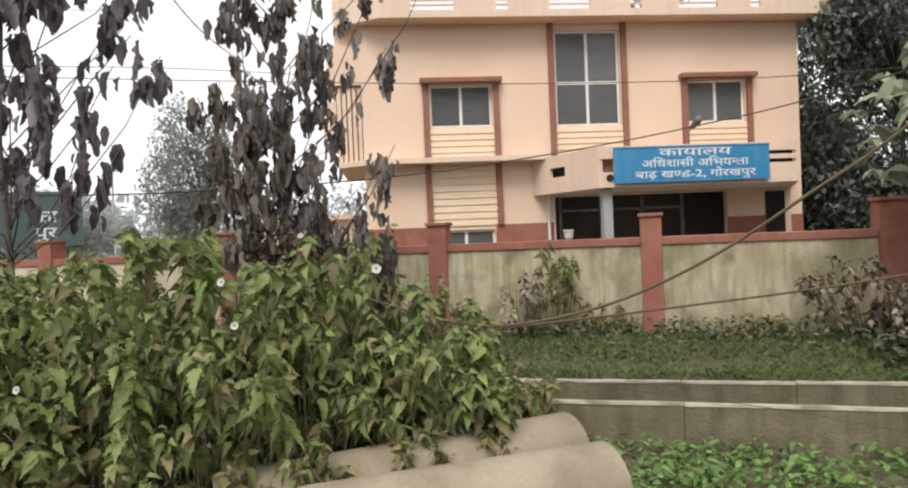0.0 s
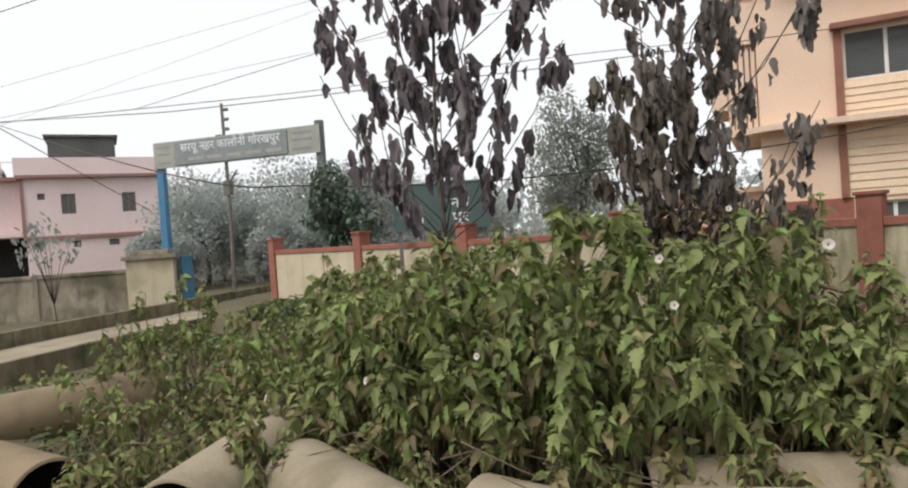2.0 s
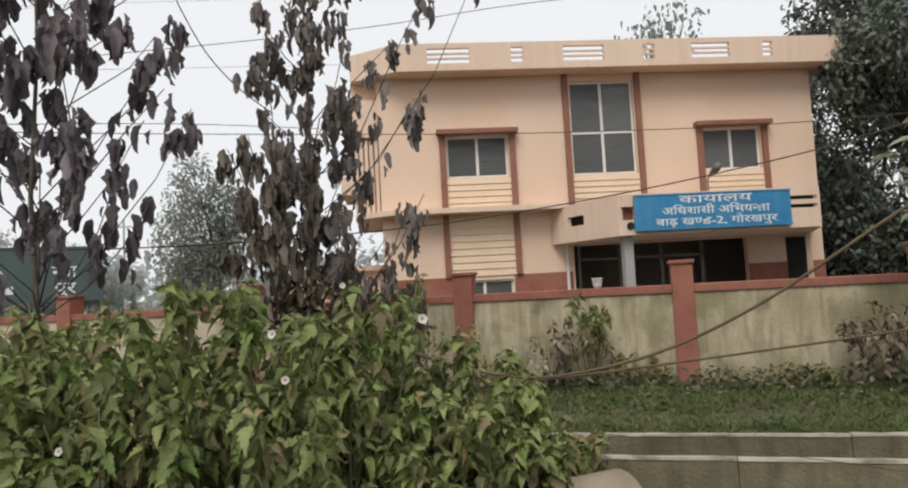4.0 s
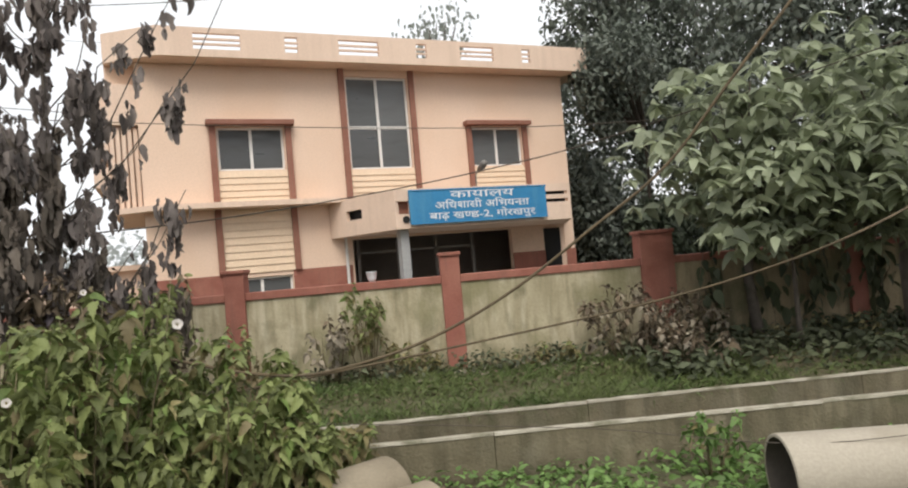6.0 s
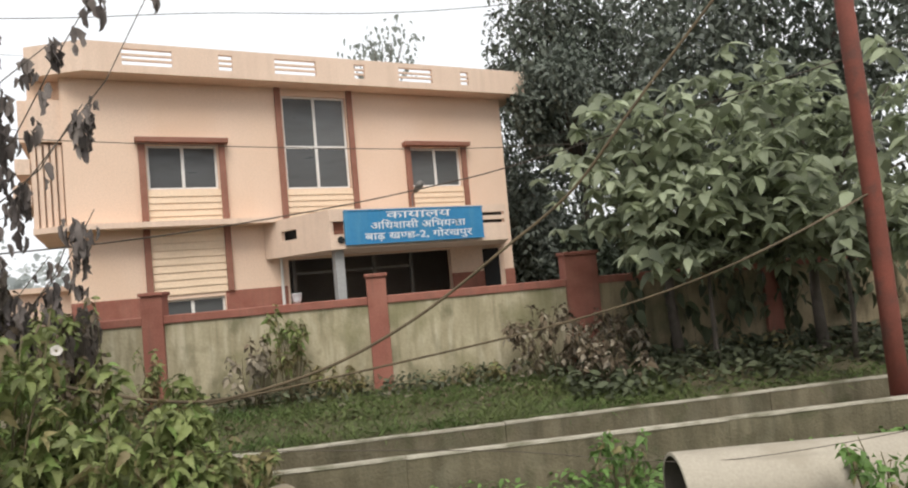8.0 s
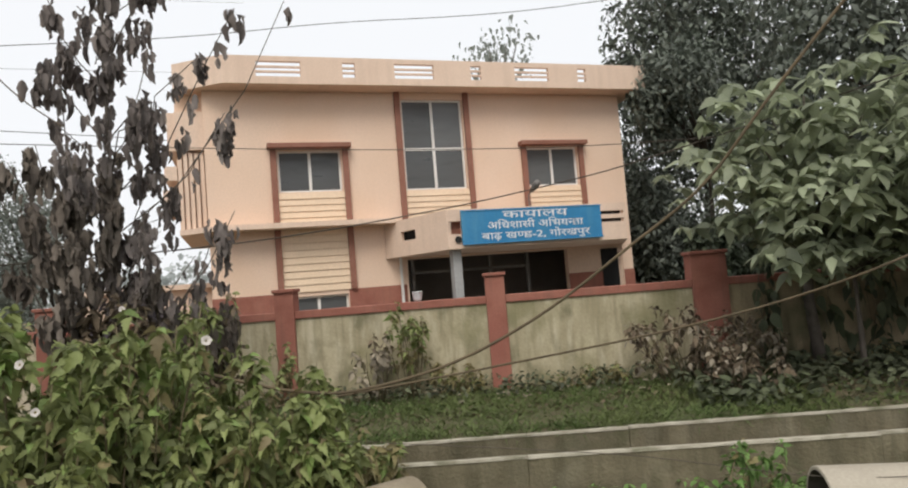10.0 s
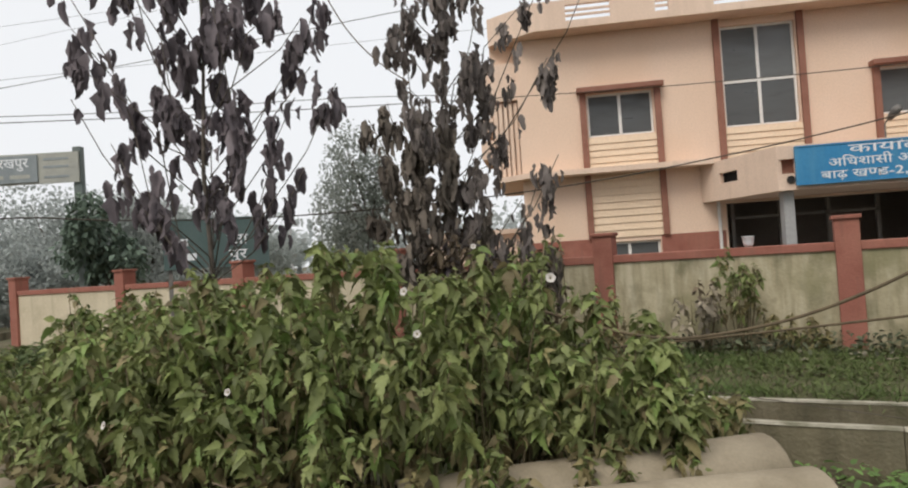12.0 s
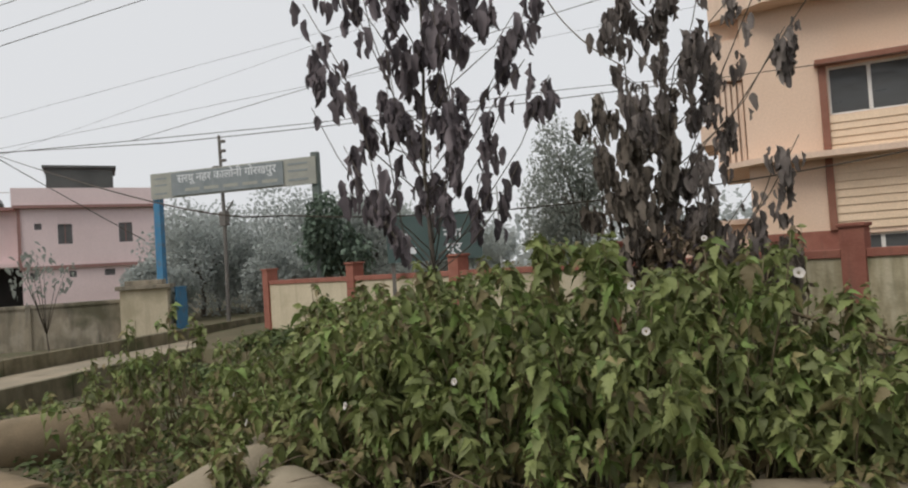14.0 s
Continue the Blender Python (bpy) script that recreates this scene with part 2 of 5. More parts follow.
def glass_mat():
    m = bpy.data.materials.new("reflection_toned_glass")
    m.use_nodes = True
    b = m.node_tree.nodes["Principled BSDF"]
    n, l = m.node_tree.nodes, m.node_tree.links
    co, mp, nz, info, tone = (n.new(k) for k in ("ShaderNodeTexCoord", "ShaderNodeMapping", "ShaderNodeTexNoise", "ShaderNodeObjectInfo", "ShaderNodeMixRGB"))
    mp.inputs["Scale"].default_value = (1.2, 1.0, 5.0)
    nz.inputs["Scale"].default_value, nz.inputs["Detail"].default_value = 1.5, 5
    l.new(co.outputs["Object"], mp.inputs[0])
    l.new(mp.outputs[0], nz.inputs["Vector"])
    # Base tone differs by pane, in place of uneven reflections.
    tone.inputs[1].default_value, tone.inputs[2].default_value = (0.02, 0.021, 0.022, 1), (0.10, 0.105, 0.105, 1)
    l.new(info.outputs["Random"], tone.inputs[0])
    l.new(tone.outputs[0], b.inputs["Base Color"])
    l.new(nz.outputs[0], b.inputs["Roughness"])
    b.inputs["Specular IOR Level"].default_value = 0.9
    return m


GLASS = glass_mat()


# ---- builders ----
def part(name, bm, material, parent=None, label="", smooth=False):
    me = bpy.data.meshes.new(name)
    bm.normal_update()
    bm.to_mesh(me)
    bm.free()
    me.materials.append(material)
    if smooth:
        me.polygons.foreach_set("use_smooth", [True] * len(me.polygons))
    ob = new(name, me)
    if parent:
        ob.parent = parent
    if label:
        ob["label"] = label
    return ob


def raw(name, verts, faces, material, parent=None, label="", smooth=False):
    me = bpy.data.meshes.new(name)
    me.from_pydata([tuple(v) for v in verts], [], faces)
    me.materials.append(material)
    if smooth:
        me.polygons.foreach_set("use_smooth", [True] * len(me.polygons))
    ob = new(name, me)
    if parent:
        ob.parent = parent
    if label:
        ob["label"] = label
    return ob


def thing(name, label, category, group="", kind=""):
    return tagged(new(name), label, category, group, kind)


def add_box(bm, x0, x1, y0, y1, z0, z1, m=None, bevel=0.0):
    res = bmesh.ops.create_cube(bm, size=1.0)
    vs = res["verts"]
    bmesh.ops.scale(bm, vec=(x1 - x0, y1 - y0, z1 - z0), verts=vs)
    bmesh.ops.translate(bm, vec=((x0 + x1) / 2, (y0 + y1) / 2, (z0 + z1) / 2), verts=vs)
    if bevel:
        es = list({e for v in vs for e in v.link_edges})
        out = bmesh.ops.bevel(bm, geom=es, offset=bevel, segments=2, affect="EDGES", profile=0.5)
        vs = list({v for f in out["faces"] for v in f.verts} | {v for v in vs if v.is_valid})
    if m is not None:
        bmesh.ops.transform(bm, matrix=m, verts=[v for v in vs if v.is_valid])
    return bm


def box(x0, x1, y0, y1, z0, z1, m=None, bevel=0.0):
    return add_box(bmesh.new(), x0, x1, y0, y1, z0, z1, m, bevel)


def tube(path, radii, sides=7):
    """Vertices and faces of a tapered tube along a path."""
    vs, fs = [], []
    pts = [Vector(p) for p in path]
    for i, p in enumerate(pts):
        way = (pts[min(i + 1, len(pts) - 1)] - pts[max(i - 1, 0)]).normalized()
        a = way.orthogonal().normalized() if abs(way.z) > 0.99 else Vector((0, 0, 1)).cross(way).normalized()
        b = way.cross(a)
        for k in range(sides):
            t = 2 * math.pi * k / sides
            vs.append(p + (a * math.cos(t) + b * math.sin(t)) * radii[i])
    for i in range(len(pts) - 1):
        for k in range(sides):
            k2 = (k + 1) % sides
            fs.append((i * sides + k, i * sides + k2, (i + 1) * sides + k2, (i + 1) * sides + k))
    fs.append(tuple(range(sides - 1, -1, -1)))
    fs.append(tuple((len(pts) - 1) * sides + k for k in range(sides)))
    return vs, fs


def leaf_shape(width, fold=0.25, curl=0.3, steps=(0.0, 0.18, 0.42, 0.72, 1.0), prof=(0.04, 0.85, 1.0, 0.62, 0.0), sweep=None, wave=0.0):
    """A leaf of length 1 along +y, folded on its rib and curling down to its tip; sweep moves its teeth forwards, wave ruffles its edge."""
    vs, fs = [], []
    for i, (s, p) in enumerate(zip(steps, prof)):
        z = -curl * s * s
        h = 0.5 * width * p
        d = sweep[i] if sweep else 0.0
        w = wave * (1 if i % 2 else -1) * p
        vs += [(-h, s + d, z + fold * h + w), (0, s, z), (h, s + d, z + fold * h - w)]
    for i in range(len(steps) - 1):
        a = i * 3
        fs += [(a, a + 1, a + 4, a + 3), (a + 1, a + 2, a + 5, a + 4)]
    return np.array(vs), fs


def scatter(shape, places, heads, downs, sizes, rng, roll=0.5):
    """Leaves at places, each heading by the angle heads and hanging by downs (radians below level)."""
    base, faces = shape
    n = len(places)
    r = rng.normal(0, roll, n)
    ch, sh, cd, sd, cr, sr = np.cos(heads), np.sin(heads), np.cos(downs), np.sin(downs), np.cos(r), np.sin(r)
    fwd = np.stack([ch * cd, sh * cd, -sd], 1)
    side0 = np.stack([sh, -ch, np.zeros(n)], 1)
    up0 = np.cross(side0, fwd)
    side = side0 * cr[:, None] + up0 * sr[:, None]
    up = np.cross(side, fwd)
    v = (base[None, :, 0, None] * side[:, None] + base[None, :, 1, None] * fwd[:, None] + base[None, :, 2, None] * up[:, None]) * np.asarray(sizes)[:, None, None]
    v = (v + np.asarray(places)[:, None]).reshape(-1, 3)
    k = len(base)
    f = (np.array(faces)[None] + (np.arange(n) * k)[:, None, None]).reshape(-1, len(faces[0]))
    return v, f


def leaves(name, sc, material, parent=None, label=""):
    v, f = sc
    me = bpy.data.meshes.new(name)
    me.vertices.add(len(v))
    me.vertices.foreach_set("co", np.asarray(v, dtype=np.float32).ravel())
    k = f.shape[1]
    me.loops.add(f.size)
    me.loops.foreach_set("vertex_index", f.ravel().astype(np.int32))
    me.polygons.add(len(f))
    me.polygons.foreach_set("loop_start", np.arange(0, f.size, k, dtype=np.int32))
    me.update(calc_edges=True)
    me.validate()
    me.materials.append(material)
    ob = new(name, me)
    if parent:
        ob.parent = parent
    if label:
        ob["label"] = label
    return ob


# ---- plan ----
# The boundary wall runs at 19 degrees to the office's front; u goes along it, s from it towards the camera.
WALL0, WALL_TURN, BAY = Vector((1.036, 9.5, 0)), -19.0, 3.05
WD = Vector((math.cos(radians(WALL_TURN)), math.sin(radians(WALL_TURN)), 0))
WN = Vector((math.sin(radians(WALL_TURN)), -math.cos(radians(WALL_TURN)), 0))
ALONG = Matrix.Translation(WALL0) @ pose(0, 0, 0, 0, 0, WALL_TURN)      # local x = u, local -y = s


def us(u, s, z=0.0):
    return WALL0 + WD * u + WN * s + Vector((0, 0, z))


def to_us(x, y):
    d = Vector((x, y, 0)) - WALL0
    return d.dot(WD), d.dot(WN)


S_FAR, S_NEAR, EDGE = 2.60, 3.40, 0.055        # the drain's two walls
PROFILE = [(-900, 0.2), (-6, 0.2), (-1, 0.2), (0, 0.2), (1.5, 0.17), (S_FAR, 0.06), (S_FAR + 0.07, -0.45), (S_NEAR + 0.06, -0.45), (S_NEAR + 0.32, -0.28), (5.0, -0.3), (7.2, -0.3), (8.8, -0.02), (900, -0.02)]


def ground_z(x, y):
    s = to_us(x, y)[1]
    for (a, za), (b, zb) in zip(PROFILE, PROFILE[1:]):
        if a <= s <= b:
            return za + (zb - za) * (s - a) / (b - a)
    return 0.0


def build_ground():
    us_ = [-900, -300, -120, -60] + [x * 0.5 for x in range(-80, 61)] + [60, 120, 300, 900]
    ss = [-900, -300, -100, -50, -30, -20, -12, -6, -4, -2, -1, -0.5, 0, 0.4, 0.8, 1.2, 1.6, 2.0, 2.4, S_FAR, S_FAR + 0.07, S_NEAR + 0.06, S_NEAR + 0.32, 4.0, 4.4, 5, 5.6, 6.2, 7.2, 7.7, 8.2, 8.8, 9.5, 12, 20, 60, 200, 900]
    vs, fs = [], []
    for u in us_:
        for s in ss:
            p = us(u, s)
            z = ground_z(p.x, p.y)
            if not (S_FAR - 0.2 < s < S_NEAR + 0.3) and abs(u) < 45 and -8 < s < 12:
                z += 0.05 * noise.noise((p.x * 0.9, p.y * 0.9, 0)) + 0.02 * noise.noise((p.x * 3, p.y * 3, 5))
            vs.append((p.x, p.y, z))
    k = len(ss)
    for i in range(len(us_) - 1):
        for j in range(k - 1):
            fs.append((i * k + j, i * k + j + 1, (i + 1) * k + j + 1, (i + 1) * k + j))
    ob = raw("ground", vs, fs, SOIL, smooth=True)
    tagged(ob, "brown soil ground with moss and sparse green weeds", "ground", kind="structure")


build_ground()


def build_drain():
    for nm, s0, bottom, lab in (("drain_wall_far", S_FAR, -0.5, "old concrete drain wall beneath the grassy strip"), ("drain_wall_near", S_NEAR, -0.55, "stained concrete drain wall with a pale uneven edge")):
        t = tagged(new(nm), lab, "drain wall", kind="structure")
        way = ALONG @ Matrix.Rotation(-0.028 if s0 == S_NEAR else 0.0, 4, "Z")
        u = -9.6
        i = 0
        rng = random.Random(int(s0 * 10))
        while u < 26:
            ln = rng.uniform(2.2, 3.2)
            z1 = 0.1 + rng.uniform(-0.006, 0.006)
            off = rng.uniform(-0.006, 0.006)
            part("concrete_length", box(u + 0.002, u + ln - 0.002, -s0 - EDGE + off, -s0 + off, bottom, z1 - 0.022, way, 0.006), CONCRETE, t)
            vs, fs = [], []
            n = 14
            for k in range(n + 1):
                uu = u + 0.004 + (ln - 0.008) * k / n
                for dy, dz in ((-EDGE - 0.008, -0.022), (-EDGE - 0.004, 0.0), (0.004, 0.0), (0.008, -0.022)):
                    w = rng.uniform(-0.004, 0.004)
                    vs.append(way @ Vector((uu, -s0 + off + dy + w, z1 + dz + w * 0.7)))
            for k in range(n):
                for q in range(3):
                    fs.append((k * 4 + q, k * 4 + q + 1, k * 4 + q + 5, k * 4 + q + 4))
            fs += [(0, 1, 2, 3), tuple(n * 4 + q for q in (3, 2, 1, 0))]
            raw("cement_edge", vs, fs, CONCRETE_TOP, t, "pale uneven cement edge")
            u += ln
            i += 1


build_drain()


def pillar(parent, u, wide, top, m=ALONG, s=0.0):
    p = part("pillar", box(u - wide / 2, u + wide / 2, -0.16 - s, 0.16 - s, 0.0, top - 0.05, m, 0.008), BRICKRED, parent, "brick-red painted pillar")
    part("cap", box(u - wide / 2 - 0.025, u + wide / 2 + 0.025, -0.19 - s, 0.19 - s, top - 0.05, top, m, 0.01), BRICKRED, p)


def build_wall():
    t = tagged(new("boundary_wall"), "stained cream boundary wall with brick-red pillars and coping", "boundary wall", kind="structure")
    stops = [-4.66, -3.41, -2.3, -1.15, 0, 1, 2, 3, 4, 5, 6, 7]
    for a, b in zip(stops, stops[1:]):
        wa, wb = (0.25 if a == 2 else 0.14), (0.25 if b == 2 else 0.14)
        part("panel", box(a * BAY + wa, b * BAY - wb, -0.10, 0.10, 0.0, 1.41, ALONG), MOSS_SHADE_WALL if a >= 2 else LIMEPALE if a < -1.2 else LIMEWALL, t)
        part("coping", box(a * BAY + wa, b * BAY - wb, -0.13, 0.13, 1.41, 1.52, ALONG, 0.01), BRICKRED, t, "brick-red coping")
    for k in stops:
        pillar(t, k * BAY, 0.5 if k == 2 else 0.28, 1.92 if k == 2 else 1.85)
    return t


build_wall()


# ---- the office ----
def holes(x0, x1, z0, z1, openings, y0, y1):
    """One wall with openings (x0, x1, z0, z1) cut through it."""
    xs = sorted({x0, x1, *(v for o in openings for v in o[:2])})
    zs = sorted({z0, z1, *(v for o in openings for v in o[2:])})
    bm = bmesh.new()
    made = {}

    def at(i, k, side):
        if (i, k, side) not in made:
            made[i, k, side] = bm.verts.new((xs[i], y1 if side else y0, zs[k]))
        return made[i, k, side]

    def solid(i, k):
        if not (0 <= i < len(xs) - 1 and 0 <= k < len(zs) - 1):
            return False
        cx, cz = (xs[i] + xs[i + 1]) / 2, (zs[k] + zs[k + 1]) / 2
        return not any(o[0] < cx < o[1] and o[2] < cz < o[3] for o in openings)

    for i in range(len(xs) - 1):
        for k in range(len(zs) - 1):
            if not solid(i, k):
                continue
            bm.faces.new((at(i, k, 0), at(i + 1, k, 0), at(i + 1, k + 1, 0), at(i, k + 1, 0)))
            bm.faces.new((at(i, k, 1), at(i, k + 1, 1), at(i + 1, k + 1, 1), at(i + 1, k, 1)))
            for (di, dk), (a, b) in {(-1, 0): ((i, k), (i, k + 1)), (1, 0): ((i + 1, k + 1), (i + 1, k)), (0, -1): ((i + 1, k), (i, k)), (0, 1): ((i, k + 1), (i + 1, k + 1))}.items():
                if not solid(i + di, k + dk):
                    bm.faces.new((at(*a, 0), at(*b, 0), at(*b, 1), at(*a, 1)))
    bmesh.ops.recalc_face_normals(bm, faces=bm.faces[:])
    return bm


FY = 15.5


def window(parent, x0, x1, z0, z1, transom=None, mullions=1, name="window"):
    w = part(name, box(x0, x1, FY + 0.10, FY + 0.16, z0, z0 + 0.05), ALUM, parent, "sliding window with pale frame and dark glass")
    for a, b in ((x0, x0 + 0.05), (x1 - 0.05, x1)):
        part("frame_upright", box(a, b, FY + 0.09, FY + 0.15, z0 + 0.05, z1, None, 0.004), ALUM, w)
    part("frame_head", box(x0 + 0.05, x1 - 0.05, FY + 0.09, FY + 0.15, z1 - 0.05, z1), ALUM, w)
    cols = [x0 + 0.05 + (x1 - x0 - 0.1) * i / (mullions + 1) for i in range(mullions + 2)]
    for c in cols[1:-1]:
        part("mullion", box(c - 0.035, c + 0.035, FY + 0.085, FY + 0.14, z0 + 0.05, z1 - 0.05, None, 0.004), ALUM, w)
    rows = [z0 + 0.05, z1 - 0.05]
    if transom:
        part("transom", box(x0 + 0.05, x1 - 0.05, FY + 0.095, FY + 0.145, transom - 0.035, transom + 0.035), ALUM, w)
        rows = [rows[0], transom, rows[1]]
    for a, b in zip(cols, cols[1:]):
        for c, d in zip(rows, rows[1:]):
            part("pane", box(a, b, FY + 0.115, FY + 0.12, c, d), GLASS, w)


def siding(parent, x0, x1, z0, z1, n):
    h = (z1 - z0) / n
    for i in range(n):
        a = z0 + i * h
        vs = [(x0, FY - 0.035, a + 0.004), (x1, FY - 0.035, a + 0.004), (x1, FY - 0.012, a + h - 0.004), (x0, FY - 0.012, a + h - 0.004),
              (x0, FY + 0.01, a + 0.004), (x1, FY + 0.01, a + 0.004), (x1, FY + 0.01, a + h - 0.004), (x0, FY + 0.01, a + h - 0.004)]
        raw("lap_board", vs, [(0, 1, 2, 3), (1, 5, 6, 2), (4, 0, 3, 7), (3, 2, 6, 7), (0, 4, 5, 1), (4, 7, 6, 5)], CREAM, parent)


def build_office():
    t = thing("office_building", "two-storey peach office building with red-brown window strips", "building")
    x0, x1, depth, zr = -0.22, 10.72, 9.0, 6.66
    wins = [(1.385, 2.886, 4.22, 5.23), (4.475, 6.09, 4.18, 6.5), (7.80, 9.30, 4.18, 5.23)]
    low = [(1.45, 2.85, 1.25, 1.74), (4.35, 10.4, 0.55, 2.45)]
    part("wall", holes(x0, x1, 0.1, zr, wins + low, FY, FY + 0.23), PEACH, t)
    part("wall", box(x0, x0 + 0.23, FY + 0.23, FY + depth, 0.1, zr), PEACH, t)
    part("wall", box(x1 - 0.23, x1, FY + 0.23, FY + depth, 0.1, zr), PEACH, t)
    part("wall", box(x0 + 0.23, x1 - 0.23, FY + depth - 0.23, FY + depth, 0.1, zr), PEACH, t)
    part("floor_slab", box(x0 + 0.23, x1 - 0.23, FY + 0.23, FY + depth - 0.23, 3.2, 3.38), GREYBUILD, t)
    # Added backing behind the openings, coloured as dim as the rooms look.
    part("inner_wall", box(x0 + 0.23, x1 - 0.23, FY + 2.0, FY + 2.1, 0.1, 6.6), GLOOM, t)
    part("dado", holes(x0 - 0.012, 4.3, 0.1, 1.84, [(1.43, 2.87, 1.23, 1.84)], FY - 0.012, FY - 0.001), BRICKRED, t, "brick-red dado band")
    part("dado", box(10.42, x1 + 0.012, FY - 0.012, FY - 0.001, 0.1, 1.80), BRICKRED, t)
    # roof with eaves and a pierced parapet
    py, back, lx, rx, cut = FY - 0.6, FY + depth + 0.3, x0 - 0.62, x1 + 0.55, 0.25
    part("roof_slab", poly_slab([(lx + 0.11, FY + 0.2), (cut + 0.03, py + 0.11), (rx - 0.11, py + 0.11), (rx - 0.11, back - 0.11), (lx + 0.11, back - 0.11)], zr + 0.004, zr + 0.16), PEACH_TRIM, t)
    vents = [(1.0, 2.0), (2.98, 3.28), (4.24, 5.23), (6.2, 6.48), (7.4, 8.36), (9.2, 9.45)]
    part("parapet", holes(cut, rx, zr, 7.31, [(a, b, 6.83, 7.19) for a, b in vents], py, py + 0.11), PEACH_TRIM, t, "pale peach parapet with slotted openings")
    for a, b in vents:
        for z in (6.935, 7.05):
            part("parapet_bar", box(a, b, py + 0.02, py + 0.09, z, z + 0.04), PEACH_TRIM, t)
    part("parapet", poly_slab([(lx, FY + 0.15), (cut, py + 0.001), (cut, py + 0.111), (lx + 0.108, FY + 0.2)], zr, 7.31), PEACH_TRIM, t, "slanting corner of the parapet")
    part("parapet", box(lx, lx + 0.11, FY + 0.2, back, zr, 7.31), PEACH_TRIM, t)
    part("parapet", box(rx - 0.11, rx, py + 0.11, back, zr, 7.31), PEACH_TRIM, t)
    part("parapet", box(lx + 0.11, rx - 0.11, back - 0.11, back, zr, 7.31), PEACH_TRIM, t)
    # sunshade between the storeys, its corner cut off
    part("sunshade", poly_slab([(x0 - 0.62, FY + 0.1), (0.02, FY - 0.55), (4.0, FY - 0.55), (4.0, FY - 0.001), (x0 - 0.001, FY - 0.001), (x0 - 0.001, FY + 4.0), (x0 - 0.62, FY + 4.0)], 3.33, 3.45), PEACH_TRIM, t, "pale peach concrete sunshade")
    for a, b, z0, z1 in ((1.22, 1.36, 3.45, 5.25), (2.92, 3.06, 3.45, 5.25), (4.30, 4.44, 3.45, zr), (6.12, 6.26, 3.45, zr), (7.64, 7.78, 3.45, 5.25), (9.32, 9.46, 3.45, 5.25), (1.22, 1.36, 1.84, 3.33), (2.92, 3.06, 1.84, 3.33)):
        part("strip", box(a, b, FY - 0.09, FY - 0.001, z0, z1, None, 0.006), BROWN, t, "red-brown painted strip")
    for a, b in ((1.16, 3.12), (7.58, 9.52)):
        part("window_hood", box(a, b, FY - 0.26, FY - 0.001, 5.25, 5.36, None, 0.006), BROWN, t, "red-brown window hood")
    window(t, *wins[0])
    window(t, *wins[1], transom=5.23)
    window(t, *wins[2])
    window(t, 1.45, 2.85, 1.25, 1.74)
    siding(t, 1.36, 2.92, 3.45, 4.2, 5)
    siding(t, 4.44, 6.12, 3.45, 4.16, 5)
    siding(t, 7.78, 9.32, 3.45, 4.16, 5)
    siding(t, 1.36, 2.92, 1.84, 3.33, 9)
    # slatted balcony screen beside the front's corner
    part("balcony_wall", box(x0 - 0.62, x0 - 0.001, FY + 0.36, FY + 0.48, 3.45, zr - 0.001), PEACH, t)
    for i in range(5):
        part("balcony_fin", box(x0 - 0.115 - i * 0.12, x0 - 0.03 - i * 0.12, FY + 0.2, FY + 0.32, 3.45, 5.25, None, 0.006), PEACH_TRIM, t, "upright pale peach fin")
    for z0, z1, out in ((3.95, 4.4, 0.95), (4.62, 4.95, 0.9), (5.3, 6.2, 0.8)):
        part("balcony_ledge", box(x0 - out, x0 - 0.62, FY + 0.25, FY + 2.2, z0, z1, None, 0.008), PEACH_TRIM, t)
    part("balcony_head", box(x0 - 0.62, x0 - 0.001, FY + 0.12, FY + 0.359, 5.3, 6.2, None, 0.008), PEACH_TRIM, t)
    # porch canopy
    front = [(3.82, FY - 0.03), (4.72, 13.16), (9.16, 13.16), (10.45, FY - 0.03)]
    inner = [(4.02, FY - 0.03), (4.80, 13.28), (9.08, 13.28), (10.25, FY - 0.03)]
    c = part("canopy", poly_slab([(x, y) for x, y in front], 2.5, 2.64), PEACH_TRIM, t, "peach porch canopy with cut corners")
    spans = [((0, 1), [(0.28, 0.52, 2.86, 3.08)]), ((1, 2), [(0.006, 0.075, 2.82, 3.1), (0.84, 0.985, 2.92, 3.0), (0.84, 0.985, 3.1, 3.18)]), ((2, 3), [])]
    for (i, j), cut in spans:
        a, b = Vector((*front[i], 0)), Vector((*front[j], 0))
        ln = (b - a).length
        m = Matrix.Translation(a) @ Matrix.Rotation(math.atan2((b - a).y, (b - a).x), 4, "Z")
        bm = holes(0, ln, 2.64, 3.36, [(p * ln, q * ln, z0, z1) for p, q, z0, z1 in cut], 0.0, 0.1)
        bmesh.ops.transform(bm, matrix=m, verts=bm.verts[:])
        part("fascia", bm, PEACH_TRIM, c)
        # A near-black sheet behind the cut slot stands for its shade.
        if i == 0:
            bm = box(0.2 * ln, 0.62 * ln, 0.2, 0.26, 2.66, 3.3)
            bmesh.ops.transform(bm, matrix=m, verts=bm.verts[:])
            part("recess", bm, DARK, c, "dark sheet standing for the shade in the slot")
    # Near-black disc in place of a shaded round opening.
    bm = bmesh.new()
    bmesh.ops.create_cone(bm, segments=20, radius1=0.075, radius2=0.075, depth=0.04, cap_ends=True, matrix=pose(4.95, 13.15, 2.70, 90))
    part("porthole", bm, DARK, c, "dark disc standing for the shade in a round opening")
